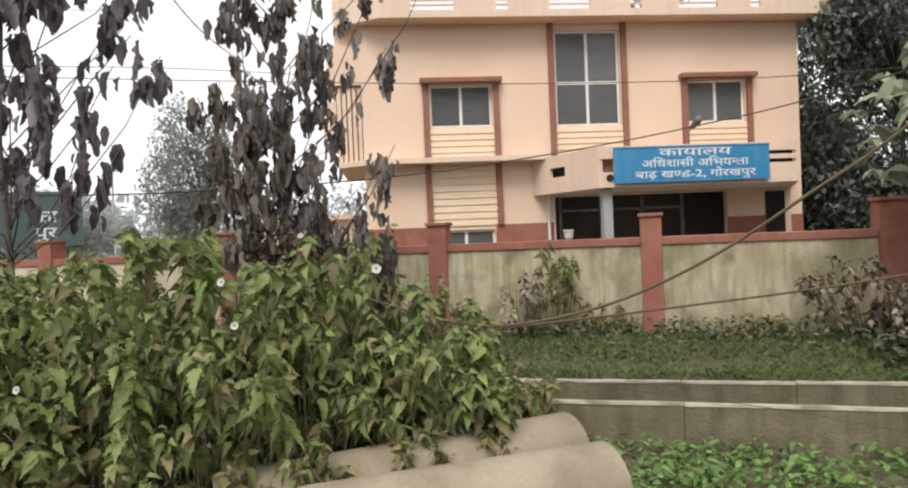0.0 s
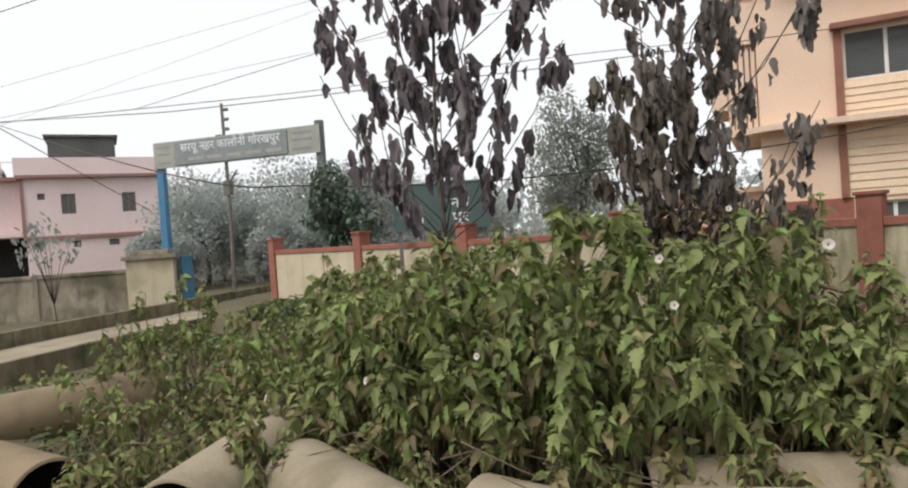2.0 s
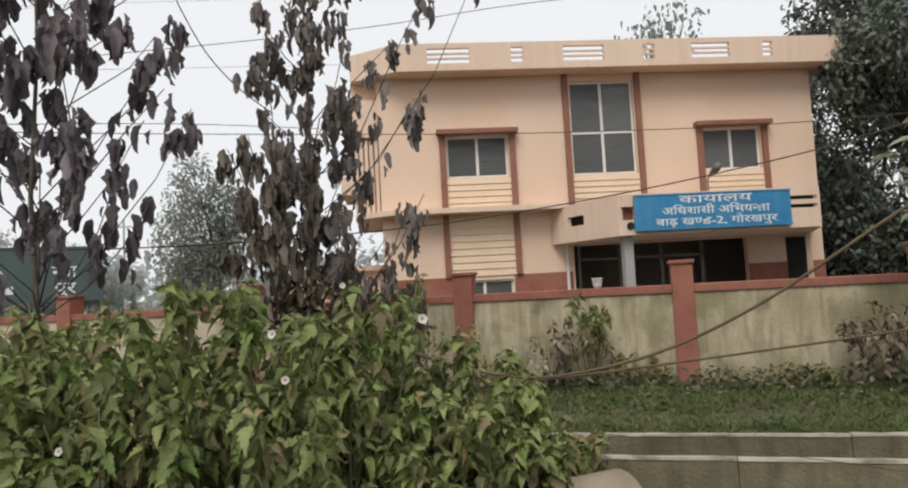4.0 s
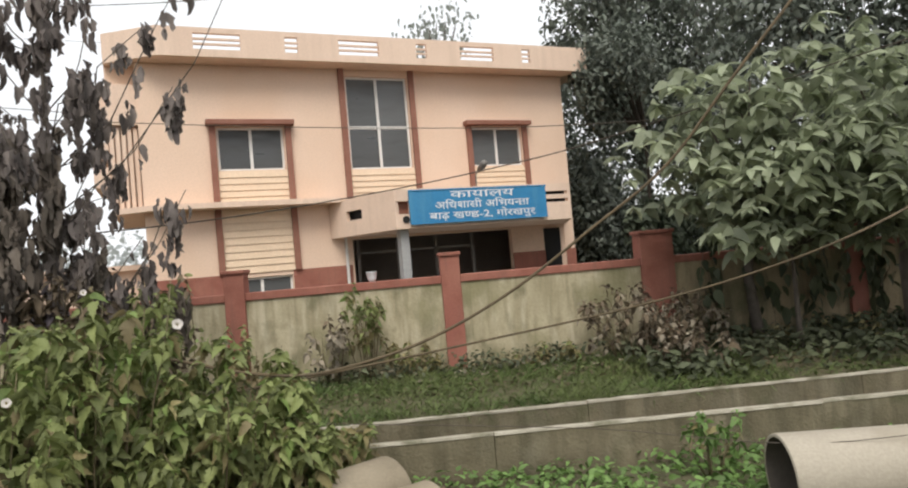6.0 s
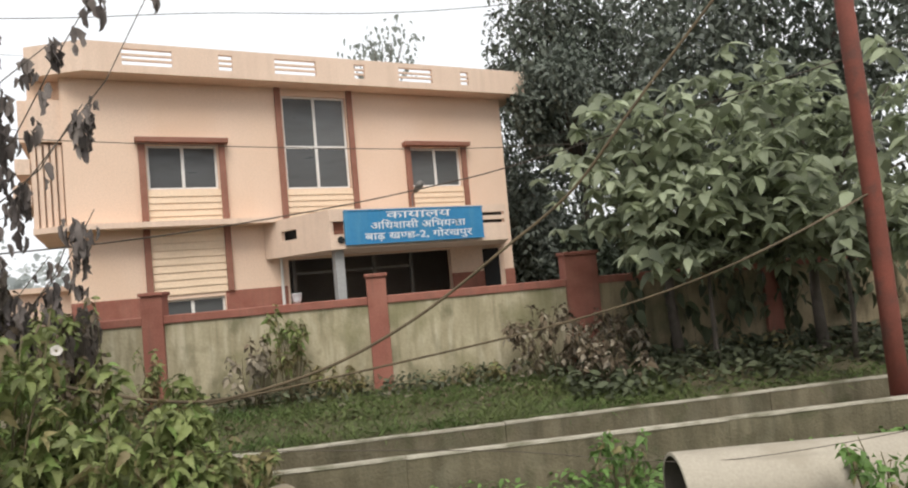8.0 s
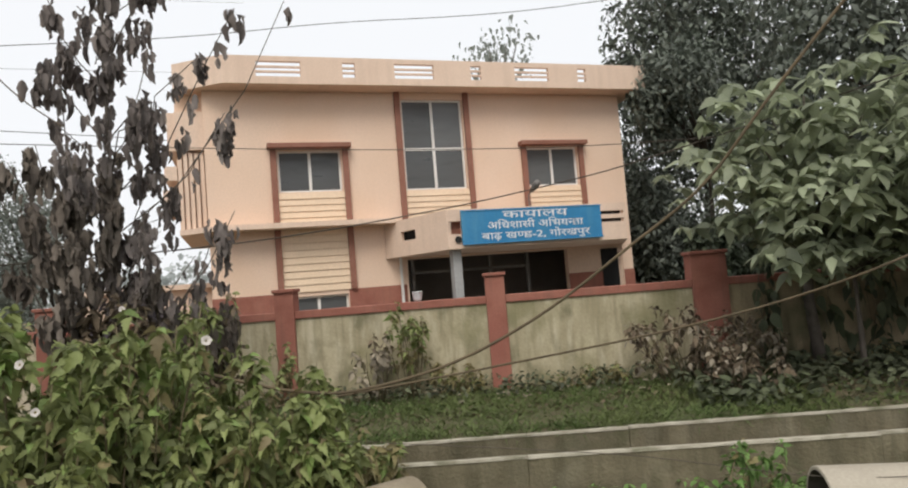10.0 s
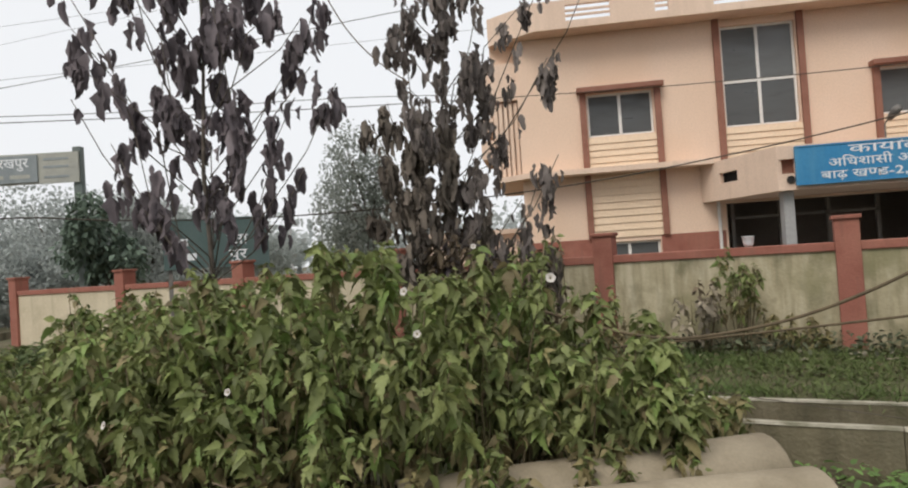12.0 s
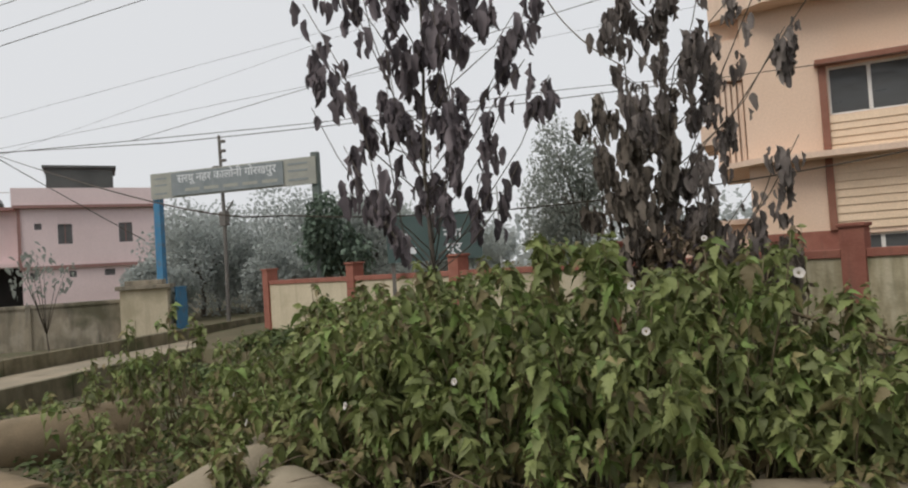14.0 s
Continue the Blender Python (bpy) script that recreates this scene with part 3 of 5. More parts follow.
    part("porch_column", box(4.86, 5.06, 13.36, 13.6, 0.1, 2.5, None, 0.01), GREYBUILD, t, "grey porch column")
    # Brown and near-black sheets stand in for shade behind the fascia openings.
    part("recess", box(4.74, 5.1, 13.32, 13.4, 2.72, 3.2), BROWN, c, "brown sheet standing for the shade in the slot")
    part("recess", box(8.3, 9.1, 13.30, 13.36, 2.75, 3.25), DARK, c, "dark sheet standing for the shade in the slot")
    part("porch_floor", box(3.9, 10.4, 13.2, FY + 3.2, 0.1, 0.5), GREYBUILD, t)
    # porch back wall with door leaves
    part("side_panel", box(8.75, 10.4, FY + 0.02, FY + 0.2, 0.5, 2.45), PEACH, t)
    part("dado", box(8.75, 9.75, FY - 0.0, FY + 0.018, 0.5, 1.8), BRICKRED, t)
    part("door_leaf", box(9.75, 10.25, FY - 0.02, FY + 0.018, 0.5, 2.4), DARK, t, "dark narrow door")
    for x in (4.55, 5.6, 6.65, 7.7):
        part("door_post", box(x - 0.04, x + 0.04, FY + 0.3, FY + 0.38, 0.5, 2.45), STEEL, t)
    part("door_rail", box(4.5, 7.75, FY + 0.3, FY + 0.36, 2.08, 2.14), STEEL, t)
    part("downpipe", box(4.14, 4.2, FY - 0.07, FY - 0.013, 0.2, 2.5), ALUM, t, "thin pale pipe")
    part("lean_wall", box(-3.2, x0, FY + 1.5, FY + 1.7, 0.1, 2.15), PEACH_TRIM, t)
    part("ledge", box(-3.2, x0, FY + 1.3, FY + 1.7, 2.15, 2.27), PEACH_TRIM, t)


def poly_slab(pts, z0, z1):
    bm = bmesh.new()
    lo = [bm.verts.new((x, y, z0)) for x, y in pts]
    hi = [bm.verts.new((x, y, z1)) for x, y in pts]
    bm.faces.new(lo[::-1])
    bm.faces.new(hi)
    for i in range(len(pts)):
        j = (i + 1) % len(pts)
        bm.faces.new((lo[i], lo[j], hi[j], hi[i]))
    bmesh.ops.recalc_face_normals(bm, faces=bm.faces[:])
    return bm


build_office()


def lettering(words, size, m, material, parent, span, kern=()):
    """One line of letters, centred and span metres wide, as a mesh under its sign; signs stand in the order in which they are seen."""
    cu = bpy.data.curves.new("lettering", "FONT")
    cu.body, cu.size, cu.extrude, cu.offset = words, size, 0.004, size * 0.006
    cu.resolution_u = 3
    for i, k in kern:
        cu.body_format[i].kerning = k
    ob = bpy.data.objects.new("lettering_curve", cu)
    scene.collection.objects.link(ob)
    dg = bpy.context.evaluated_depsgraph_get()
    dg.update()
    me = bpy.data.meshes.new_from_object(ob.evaluated_get(dg))
    bpy.data.objects.remove(ob)
    xs = [v.co.x for v in me.vertices]
    lo, hi = min(xs), max(xs)
    me.transform(m @ Matrix.Diagonal((span / (hi - lo), 1, 1, 1)) @ Matrix.Translation((-(lo + hi) / 2, 0, 0)))
    me.materials.clear()
    me.materials.append(material)
    out = new("lettering", me)
    out.parent = parent
    return out


def build_sign():
    t = thing("name_board", "blue office name board with white lettering on the canopy", "sign")
    x0, x1, z0, z1, y = 5.02, 8.43, 2.58, 3.31, 13.05
    board = part("board", box(x0, x1, y, y + 0.06, z0, z1, None, 0.006), SIGNBLUE, t)
    for a, b, c, d in ((x0, x1, z0 - 0.012, z0 + 0.018), (x0, x1, z1 - 0.018, z1 + 0.012)):
        part("edge_strip", box(a - 0.01, b + 0.01, y - 0.012, y - 0.001, c, d), SIGNBLUE, board)
    cx = (x0 + x1) / 2 + 0.06
    for words, size, z, span, kern in (("कायालय", 0.235, 3.115, 1.6, ()), ("अिधशासी अिभयनता", 0.225, 2.885, 2.35, ((12, -15),)), ("बाढ़ खणड-2, गोरखपुर", 0.215, 2.66, 2.65, ((6, -12),))):
        lettering(words, size, pose(cx, y - 0.004, z, 90), WHITE, board, span, kern)
    v, f = tube([(cx + 0.09 + 0.05 * math.sin(a), y - 0.005, 3.285 - 0.03 * math.cos(a)) for a in (-0.6, 0.2, 1.0, 1.8, 2.6)], [0.008] * 5, 6)
    raw("lettering_hook", v, f, WHITE, board)
    for x in (5.6, 7.85):
        part("bracket", box(x - 0.02, x + 0.02, y + 0.06, 13.16, 2.7, 3.2), STEEL, t)


build_sign()


def build_lamp():
    t = thing("flood_lamp", "small grey lamp on a thin stem above the blue board", "lamp")
    v, f = tube([(6.72, 13.2, 3.36), (6.72, 13.2, 3.62), (6.76, 13.1, 3.74)], [0.015, 0.015, 0.015])
    raw("stem", v, f, STEEL, t)
    v, f = tube([(6.76, 13.12, 3.7), (6.82, 12.98, 3.82), (6.86, 12.9, 3.88)], [0.05, 0.09, 0.06], 10)
    raw("lamp_head", v, f, STEEL, t, smooth=True)


build_lamp()


# ---- gate, road and far left ----
def build_road():
    t = tagged(new("access_road"), "pale cement access road raised above the weeds", "road", kind="structure")
    m = Matrix.Translation((-10.91, 4.67, 0)) @ pose(0, 0, 0, 0, 0, 100.5)
    for i in range(9):
        a = -9.0 + i * 2.4
        part("roadway", box(a + 0.004, a + 2.396, 0.12, 1.55, -0.5, 0.1 + 0.006 * (i % 2), m, 0.01), SLAB, t)
        part("kerb", box(a + 0.004, a + 2.396, 0.0, 0.118, -0.5, 0.102 + 0.008 * (i % 3), m, 0.015), CONCRETE, t, "stained concrete edge of the roadway")
        part("kerb", box(a + 0.004, a + 2.396, 1.552, 1.72, -0.5, 0.4 + 0.006 * (i % 2), m, 0.015), CONCRETE, t, "low concrete kerb wall")


build_road()


def build_gate():
    t = thing("gate_arch", "rusty gate arch with faded grey sign board across two posts", "gate")
    a, b = Vector((-17.65, 15.1, 0)), Vector((-12.1, 16.1, 0))
    d = b - a
    ln, ang = d.length, math.atan2(d.y, d.x)
    m = Matrix.Translation(a) @ Matrix.Rotation(ang, 4, "Z")
    part("post", box(-0.1, 0.14, -0.1, 0.1, 0.1, 5.12, m, 0.01), POSTBLUE, t, "blue painted steel post")
    part("post", box(ln - 0.12, ln + 0.1, -0.1, 0.1, 0.1, 5.28, m, 0.01), POSTGREY, t, "grey-green steel post")
    board = part("board", box(-0.1, ln + 0.06, -0.16, -0.11, 4.32, 5.14, m), SIGNPALE, t)
    part("panel", box(0.7, ln - 1.0, -0.20, -0.163, 4.37, 5.09, m), SIGNGREY, board, "faded grey panel")
    lettering("सरयू नहर कालोनी गोरखपुर", 0.36, m @ pose((ln - 0.3) / 2, -0.204, 4.78, 90), WHITE, board, 3.5)
    for i in range(5):
        part("worn_line", box(1.2 + i * 0.68, 1.72 + i * 0.68, -0.206, -0.201, 4.48, 4.58, m), SIGNPALE, board, "unreadable pale line")
    for z in (4.46, 4.73, 4.94):
        part("worn_line", box(ln - 0.85, ln - 0.2, -0.168, -0.161, z, z + 0.06, m), SIGNGREY, board)
        part("worn_line", box(0.05, 0.5, -0.168, -0.161, z, z + 0.05, m), SIGNGREY, board)
    g = thing("gate_pillar", "cream gate pillar with a dark stepped cap", "pillar")
    gm = Matrix.Translation((-16.3, 13.35, 0)) @ pose(0, 0, 0, 0, 0, 40)
    part("shaft", box(-0.62, 0.62, -0.4, 0.4, 0.1, 1.5, gm, 0.01), LIMEPALE, g)
    part("cap", box(-0.72, 0.72, -0.5, 0.5, 1.5, 1.62, gm, 0.015), GREYWALL, g)
    part("cap_step", box(-0.5, 0.5, -0.34, 0.34, 1.62, 1.76, gm, 0.02), GREYWALL, g)
    leaf = thing("gate_leaf", "open blue sheet-metal gate leaf beside the pillar", "gate")
    lm = Matrix.Translation((-15.75, 13.9, 0)) @ pose(0, 0, 0, 0, 0, 118)
    part("sheet", box(0, 0.9, -0.02, 0.02, 0.2, 1.5, lm), POSTBLUE, leaf)
    for z in (0.2, 0.85, 1.45):
        part("rail", box(0, 0.9, -0.045, 0.045, z, z + 0.06, lm), POSTBLUE, leaf)


build_gate()


def build_left():
    w = tagged(new("side_wall"), "blackened grey plaster wall beside the access road", "wall", kind="structure")
    a = Vector((-16.9, 13.0, 0))
    for i in range(6):
        m = Matrix.Translation(a + Vector((-0.75, -0.66, 0)) * 2.4 * i) @ pose(0, 0, 0, 0, 0, 180 + 41.3)
        part("panel", box(0, 2.28, -0.1, 0.1, 0.0, 1.16, m), GREYWALL, w)
        part("coping", box(0, 2.28, -0.14, 0.14, 1.16, 1.26, m, 0.01), GREYWALL, w)
        part("pier", box(2.28, 2.4, -0.15, 0.15, 0.0, 1.28, m), GREYWALL, w)
    # pink house
    t = thing("pink_house", "two-storey pink house with small dark windows and a roof tank", "house")
    c, r = Vector((-31.3, 19.2, 0)), Vector((-27.7, 24.0, 0))
    d = r - c
    ln, ang = d.length, math.atan2(d.y, d.x)
    m = Matrix.Translation(c) @ Matrix.Rotation(ang, 4, "Z")
    wins = [(1.5, 2.1, 3.8, 4.75), (4.1, 4.7, 3.8, 4.75), (0.55, 0.85, 4.5, 4.8), (3.4, 3.85, 2.2, 2.5), (0.3, 0.6, 2.2, 2.5), (5.2, 5.4, 2.2, 2.5), (1.9, 2.2, 2.2, 2.5)]
    def put(name, bm, material, label="", parent=None):
        bmesh.ops.transform(bm, matrix=m, verts=bm.verts[:])
        return part(name, bm, material, parent or t, label)
    put("wall", holes(0, ln, 0.1, 5.5, wins, 0, 0.2), PINK)
    for x0, x1, z0, z1 in wins:
        pane = put("window", box(x0, x1, 0.1, 0.14, z0, z1), WINDOWGREY, "small dark window")
        if x1 - x0 > 0.5:
            put("window_grille", box((x0 + x1) / 2 - 0.02, (x0 + x1) / 2 + 0.02, 0.05, 0.08, z0, z1), PINK_BAND, "", pane)
    put("wall", box(0, 0.2, 0.2, 8, 0.1, 5.5), PINK)
    put("wall", box(ln - 0.2, ln, 0.2, 8, 0.1, 5.5), PINK)
    put("back_wall", box(0.2, ln - 0.2, 7.8, 8, 0.1, 5.5), PINK)
    put("band", box(-0.08, ln + 0.08, -0.12, 0.0, 2.62, 2.78), PINK_BAND, "dull red floor band")
    put("band", box(-0.25, ln + 0.2, -0.3, 8.1, 5.5, 5.64), PINK_BAND)
    put("corner_strip", box(-0.12, 0.02, -0.06, 0.0, 2.78, 5.5), PINK_BAND)
    put("parapet", box(-0.3, ln + 0.2, -0.25, -0.1, 5.64, 6.45), PINK)
    put("parapet", box(-0.3, -0.15, -0.1, 8.0, 5.64, 6.45), PINK)
    put("wing", box(-3.4, -0.14, 1.2, 6, 3.0, 5.5), PINK)
    put("wing_roof", box(-3.6, -0.26, 0.7, 6.2, 5.5, 5.66), PINK_BAND)
    # Near-black block stands for the shade beneath the wing.
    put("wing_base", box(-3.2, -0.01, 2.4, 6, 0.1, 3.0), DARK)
    put("wing_slab", box(-3.6, -0.13, 0.6, 6, 2.82, 2.98), PINK)
    for i in range(7):
        put("roof_rail", box(-3.4 + i * 0.5, -3.36 + i * 0.5, 0.9, 0.94, 5.66, 6.4), ALUM)
    put("roof_rail", box(-3.4, -0.36, 0.9, 0.94, 6.36, 6.4), ALUM)
    put("roof_tank", box(1.0, 4.0, 2.0, 4.5, 5.64, 7.75), TANK, "dark rooftop tank room")
    put("tank_lid", box(0.85, 4.15, 1.85, 4.65, 7.75, 7.87), TANK)
    h = thing("grey_house", "hazy grey block house behind the dark tree", "house")
    hm = Matrix.Translation((-41, 19.5, 0)) @ pose(0, 0, 0, 0, 0, 55)
    part("wall", box(-4, 3.5, 0, 7, 0.1, 7.2, hm), GREYBUILD, h)
    part("roof", box(-4.2, 3.7, -0.2, 7.2, 7.2, 7.4, hm), GREYBUILD, h)
    part("roof_block", box(-3.5, -0.5, 1, 4, 7.4, 9.4, hm), GREYBUILD, h)


build_left()


def build_poles():
    t = thing("electric_pole", "slim grey steel electric pole with insulators", "pole")
    v, f = tube([(-15.3, 15.5, 0.1), (-15.25, 15.5, 3.4), (-15.3, 15.5, 6.15)], [0.066, 0.058, 0.045], 10)
    mast = raw("mast", v, f, STEEL, t)
    for z in (5.3, 5.6, 5.9):
        part("insulator", box(-15.3 + 0.05, -15.3 + 0.22, 15.44, 15.56, z, z + 0.09, None, 0.02), STEEL, mast)
    part("bracket_box", box(-15.55, -15.3 - 0.06, 15.4, 15.6, 4.95, 5.2, None, 0.02), STEEL, t)
    part("clamp", box(-15.38, -15.12, 15.4, 15.6, 3.3, 3.75, None, 0.02), STEEL, mast)
    v, f = tube([(-15.2, 15.5, 3.7), (-14.85, 15.5, 4.05)], [0.03, 0.025], 6)
    raw("arm", v, f, STEEL, t)
    p = thing("rusty_pole", "leaning rust-red steel pole beside the drain", "pole")
    v, f = tube([(7.91, 3.63, -0.46), (7.84, 3.62, 1.0), (7.71, 3.6, 3.3), (7.51, 3.6, 7.0)], [0.098, 0.096, 0.092, 0.085], 14)
    raw("mast", v, f, RUST, p, smooth=True)
    b = thing("notice_board", "dark green notice board with white letters behind the wall", "sign")
    bm_ = Matrix.Translation((-6.05, 12.35, 0)) @ pose(0, 0, 0, 0, 0, 24)
    board = part("board", box(-1.3, 0.7, -0.03, 0.03, 1.75, 2.75, bm_), SIGNDARK, b)
    for x, z in ((-1.0, 2.27), (-0.85, 1.98)):
        part("worn_line", box(x - 0.22, x + 0.16, -0.036, -0.031, z - 0.06, z + 0.08, bm_), WHITE, board, "unreadable white line")
    for x in (-1.2, 0.6):
        part("leg", box(x - 0.04, x + 0.04, 0.03, 0.09, 0.15, 2.7, bm_), STEEL, b)
    lettering("नता", 0.3, bm_ @ pose(0.1, -0.034, 2.2, 90), WHITE, board, 0.4, ((0, -15),))
    lettering("पुर", 0.3, bm_ @ pose(0.1, -0.034, 1.9, 90), WHITE, board, 0.36)


build_poles()


def build_oddments():
    t = thing("white_pot", "small white pot standing on the wall coping", "pot")
    b = us(1.92, 0.0, 1.521)
    bm = bmesh.new()
    n = 18
    rings = [bm_ring(bm, b, r, z, n) for r, z in ((0.045, 0.0), (0.065, 0.05), (0.075, 0.14), (0.082, 0.145), (0.07, 0.13), (0.055, 0.03))]
    for a, c in zip(rings, rings[1:]):
        for k in range(n):
            bm.faces.new((a[k], a[(k + 1) % n], c[(k + 1) % n], c[k]))
    bm.faces.new(rings[0][::-1])
    bm.faces.new(rings[-1])
    part("bowl", bm, WHITE, t, smooth=True)


def bm_ring(bm, b, r, z, n):
    return [bm.verts.new(b + Vector((r * math.cos(2 * math.pi * k / n), r * math.sin(2 * math.pi * k / n), z))) for k in range(n)]


build_oddments()


def far_pole(x, y, h):
    t = thing("distant_pole", "thin grey pole far off in the mist", "pole", "poles in the mist")
    v, f = tube([(x, y, 0.1), (x, y, h)], [0.11, 0.07], 8)
    raw("mast", v, f, GREYBUILD, t)
    part("cross_arm", box(x - 0.6, x + 0.6, y - 0.05, y + 0.05, h - 0.7, h - 0.6), GREYBUILD, t)


far_pole(-21.0, 54.0, 8.2)
far_pole(-19.6, 58.0, 7.4)


# ---- pipes ----
def pipe(x, y, z, turn, length, r=0.3, tilt=0.0, material=None, label="large pale cement pipe lying among the weeds"):
    """A pipe whose open end stands at x, y; it runs off along turn degrees."""
    t = thing("cement_pipe", label, "pipe", "pipes lying by the drain")
    bm = bmesh.new()
    n, w = 36, 0.028
    rings = [(0.0, r - w), (0.0, r - 0.004), (0.006, r), (length - 0.006, r), (length, r - 0.004), (length, r - w)]
    vs = [[bm.verts.new((a, q * math.cos(2 * math.pi * k / n), q * math.sin(2 * math.pi * k / n))) for k in range(n)] for a, q in rings]
    for i in range(5):
        for k in range(n):
            bm.faces.new((vs[i][k], vs[i][(k + 1) % n], vs[i + 1][(k + 1) % n], vs[i + 1][k]))
    m = pose(x, y, z, 0, -tilt, turn)
    bmesh.ops.recalc_face_normals(bm, faces=bm.faces[:])
    bmesh.ops.transform(bm, matrix=m, verts=bm.verts[:])
    barrel = part("barrel", bm, material or PIPE, t, smooth=True)
    bm = bmesh.new()
    vs = [[bm.verts.new((a, (r - w) * math.cos(2 * math.pi * k / n), (r - w) * math.sin(2 * math.pi * k / n))) for k in range(n)] for a in (0.004, length - 0.004)]
    for k in range(n):
        bm.faces.new((vs[0][k], vs[1][k], vs[1][(k + 1) % n], vs[0][(k + 1) % n]))
    bmesh.ops.transform(bm, matrix=m, verts=bm.verts[:])
    part("bore", bm, PIPE_IN, barrel, "inside of the pipe, darkened for its shade", smooth=True)


BROWN_LABEL = "large brown cement pipe lying among the weeds"
pipe(1.58, 4.40, 0.0, 180 + 19, 2.55)
pipe(1.64, 3.66, 0.0, 180 + 12, 2.3)
pipe(4.02, 3.03, 0.0, -27, 6.0, material=PIPE_PALE)
pipe(3.55, 1.75, 0.0, -16, 5.0, material=PIPE_PALE)
pipe(-4.75, 2.60, 0.0, 172, 6.0, material=PIPE_BROWN, label=BROWN_LABEL)
pipe(-3.52, 2.55, 0.0, 106, 3.4)
pipe(-3.20, 3.40, 0.0, -29, 3.0)
pipe(-1.75, 3.25, -0.03, -14, 2.0, 0.27)
pipe(-6.9, 5.4, 0.0, 247, 5.0, material=PIPE_BROWN, label=BROWN_LABEL)


# ---- plants ----
HEART = leaf_shape(0.55, 0.25, 0.42, (0.0, 0.1, 0.24, 0.3, 0.44, 0.5, 0.66, 0.72, 1.0), (0.2, 0.82, 1.0, 0.74, 0.8, 0.56, 0.5, 0.3, 0.0), (-0.06, -0.03, 0.06, 0.0, 0.07, 0.0, 0.05, 0.0, 0.0), 0.03)
DRY = leaf_shape(0.46, 0.85, 0.3, (0.0, 0.15, 0.38, 0.62, 0.84, 1.0), (0.1, 0.62, 1.0, 0.72, 0.55, 0.06), (0, 0, 0.04, -0.03, 0.05, 0), 0.07)
OVAL = leaf_shape(0.5, 0.2, 0.35)
BLADE = leaf_shape(0.07, 0.5, 0.6, (0.0, 0.5, 1.0), (0.8, 0.7, 0.0))
CLUMP = leaf_shape(0.8, 0.3, 0.2, (0.0, 0.4, 1.0), (0.4, 1.0, 0.2))


def stem_parts(t, paths, radii, material, name="stem", sides=5):
    for p in paths:
        n = len(p) - 1
        v, f = tube(p, [radii[0] + (radii[1] - radii[0]) * i / n for i in range(n + 1)], sides)
        raw(name, v, f, material, t, smooth=True)


def shrub(x, y, top, wide, n_stems, seed, size=0.14, old=0.19, per=72, green=None, worn=None, shape=None, thick=0.011, z0=None, bare=0.16,
          label="leafy green shrub with drooping heart-shaped leaves", group="shrubs by the pipes"):
    rng = np.random.default_rng(seed)
    t = thing("leafy_shrub", label, "shrub", group)
    z0 = ground_z(x, y) if z0 is None else z0
    paths, P, H, D, S = [], [], [], [], []
    for i in range(n_stems):
        a, q = rng.uniform(0, 2 * math.pi), wide * math.sqrt(rng.uniform(0, 1))
        base = Vector((x + 0.35 * q * math.cos(a), y + 0.35 * q * math.sin(a), z0 - 0.05))
        h = (top - z0) * rng.uniform(0.72, 1.03) * (1 - 0.22 * (q / wide) ** 2)
        tip = Vector((x + q * math.cos(a), y + q * math.sin(a), z0 + h))
        mid = base.lerp(tip, 0.5) + Vector((rng.normal(0, 0.06), rng.normal(0, 0.06), 0.12 * min(1, h)))
        path = [base, base.lerp(mid, 0.6), mid, mid.lerp(tip, 0.6), tip]
        paths.append(path)
        # whorls of leaves round the stem and its short side shoots, thicker towards the tip
        for w in range(max(2, per // 8)):
            f = 1.0 if w == 0 else rng.uniform(bare, 1.0) ** 0.7
            g = f * 4
            j = min(int(g), 3)
            p = path[j].lerp(path[j + 1], g - j)
            out = rng.uniform(0.02, 0.26) * (1.15 - 0.55 * f) * min(1.0, wide / 0.6)
            b = rng.uniform(0, 2 * math.pi)
            p = p + Vector((out * math.cos(b), out * math.sin(b), rng.normal(0, 0.03)))
            h0 = rng.uniform(0, 2 * math.pi)
            young = rng.uniform(0.75, 1.15)
            for k in range(8):
                P.append((p.x + rng.normal(0, 0.018), p.y + rng.normal(0, 0.018), max(p.z - 0.012 * k + rng.normal(0, 0.015), z0 + 0.03)))
                H.append(h0 + 2.4 * k + rng.normal(0, 0.3))
                D.append(rng.uniform(-0.3, 0.3) + 0.11 * k)
                S.append(size * young * (0.5 + 0.08 * k) * rng.uniform(0.75, 1.2))
    stem_parts(t, paths, (thick, 0.003), STEM)
    P, H, D, S = np.array(P), np.array(H), np.array(D), np.array(S)
    is_old = rng.uniform(0, 1, len(P)) < old * np.where(P[:, 2] < z0 + 0.75, 3.0, 0.6)
    fresh = (rng.uniform(0, 1, len(P)) < 0.14) & ~is_old & (green is None)
    for mask, material, nm in ((~is_old & ~fresh, green or LEAF, "foliage"), (fresh, LEAF_FRESH, "fresh_foliage"), (is_old, worn or LEAF_OLD, "yellowing_foliage")):
        if mask.any():
            leaves(nm, scatter(shape or HEART, P[mask], H[mask], D[mask], S[mask], rng, 0.75), material, t)
    return t


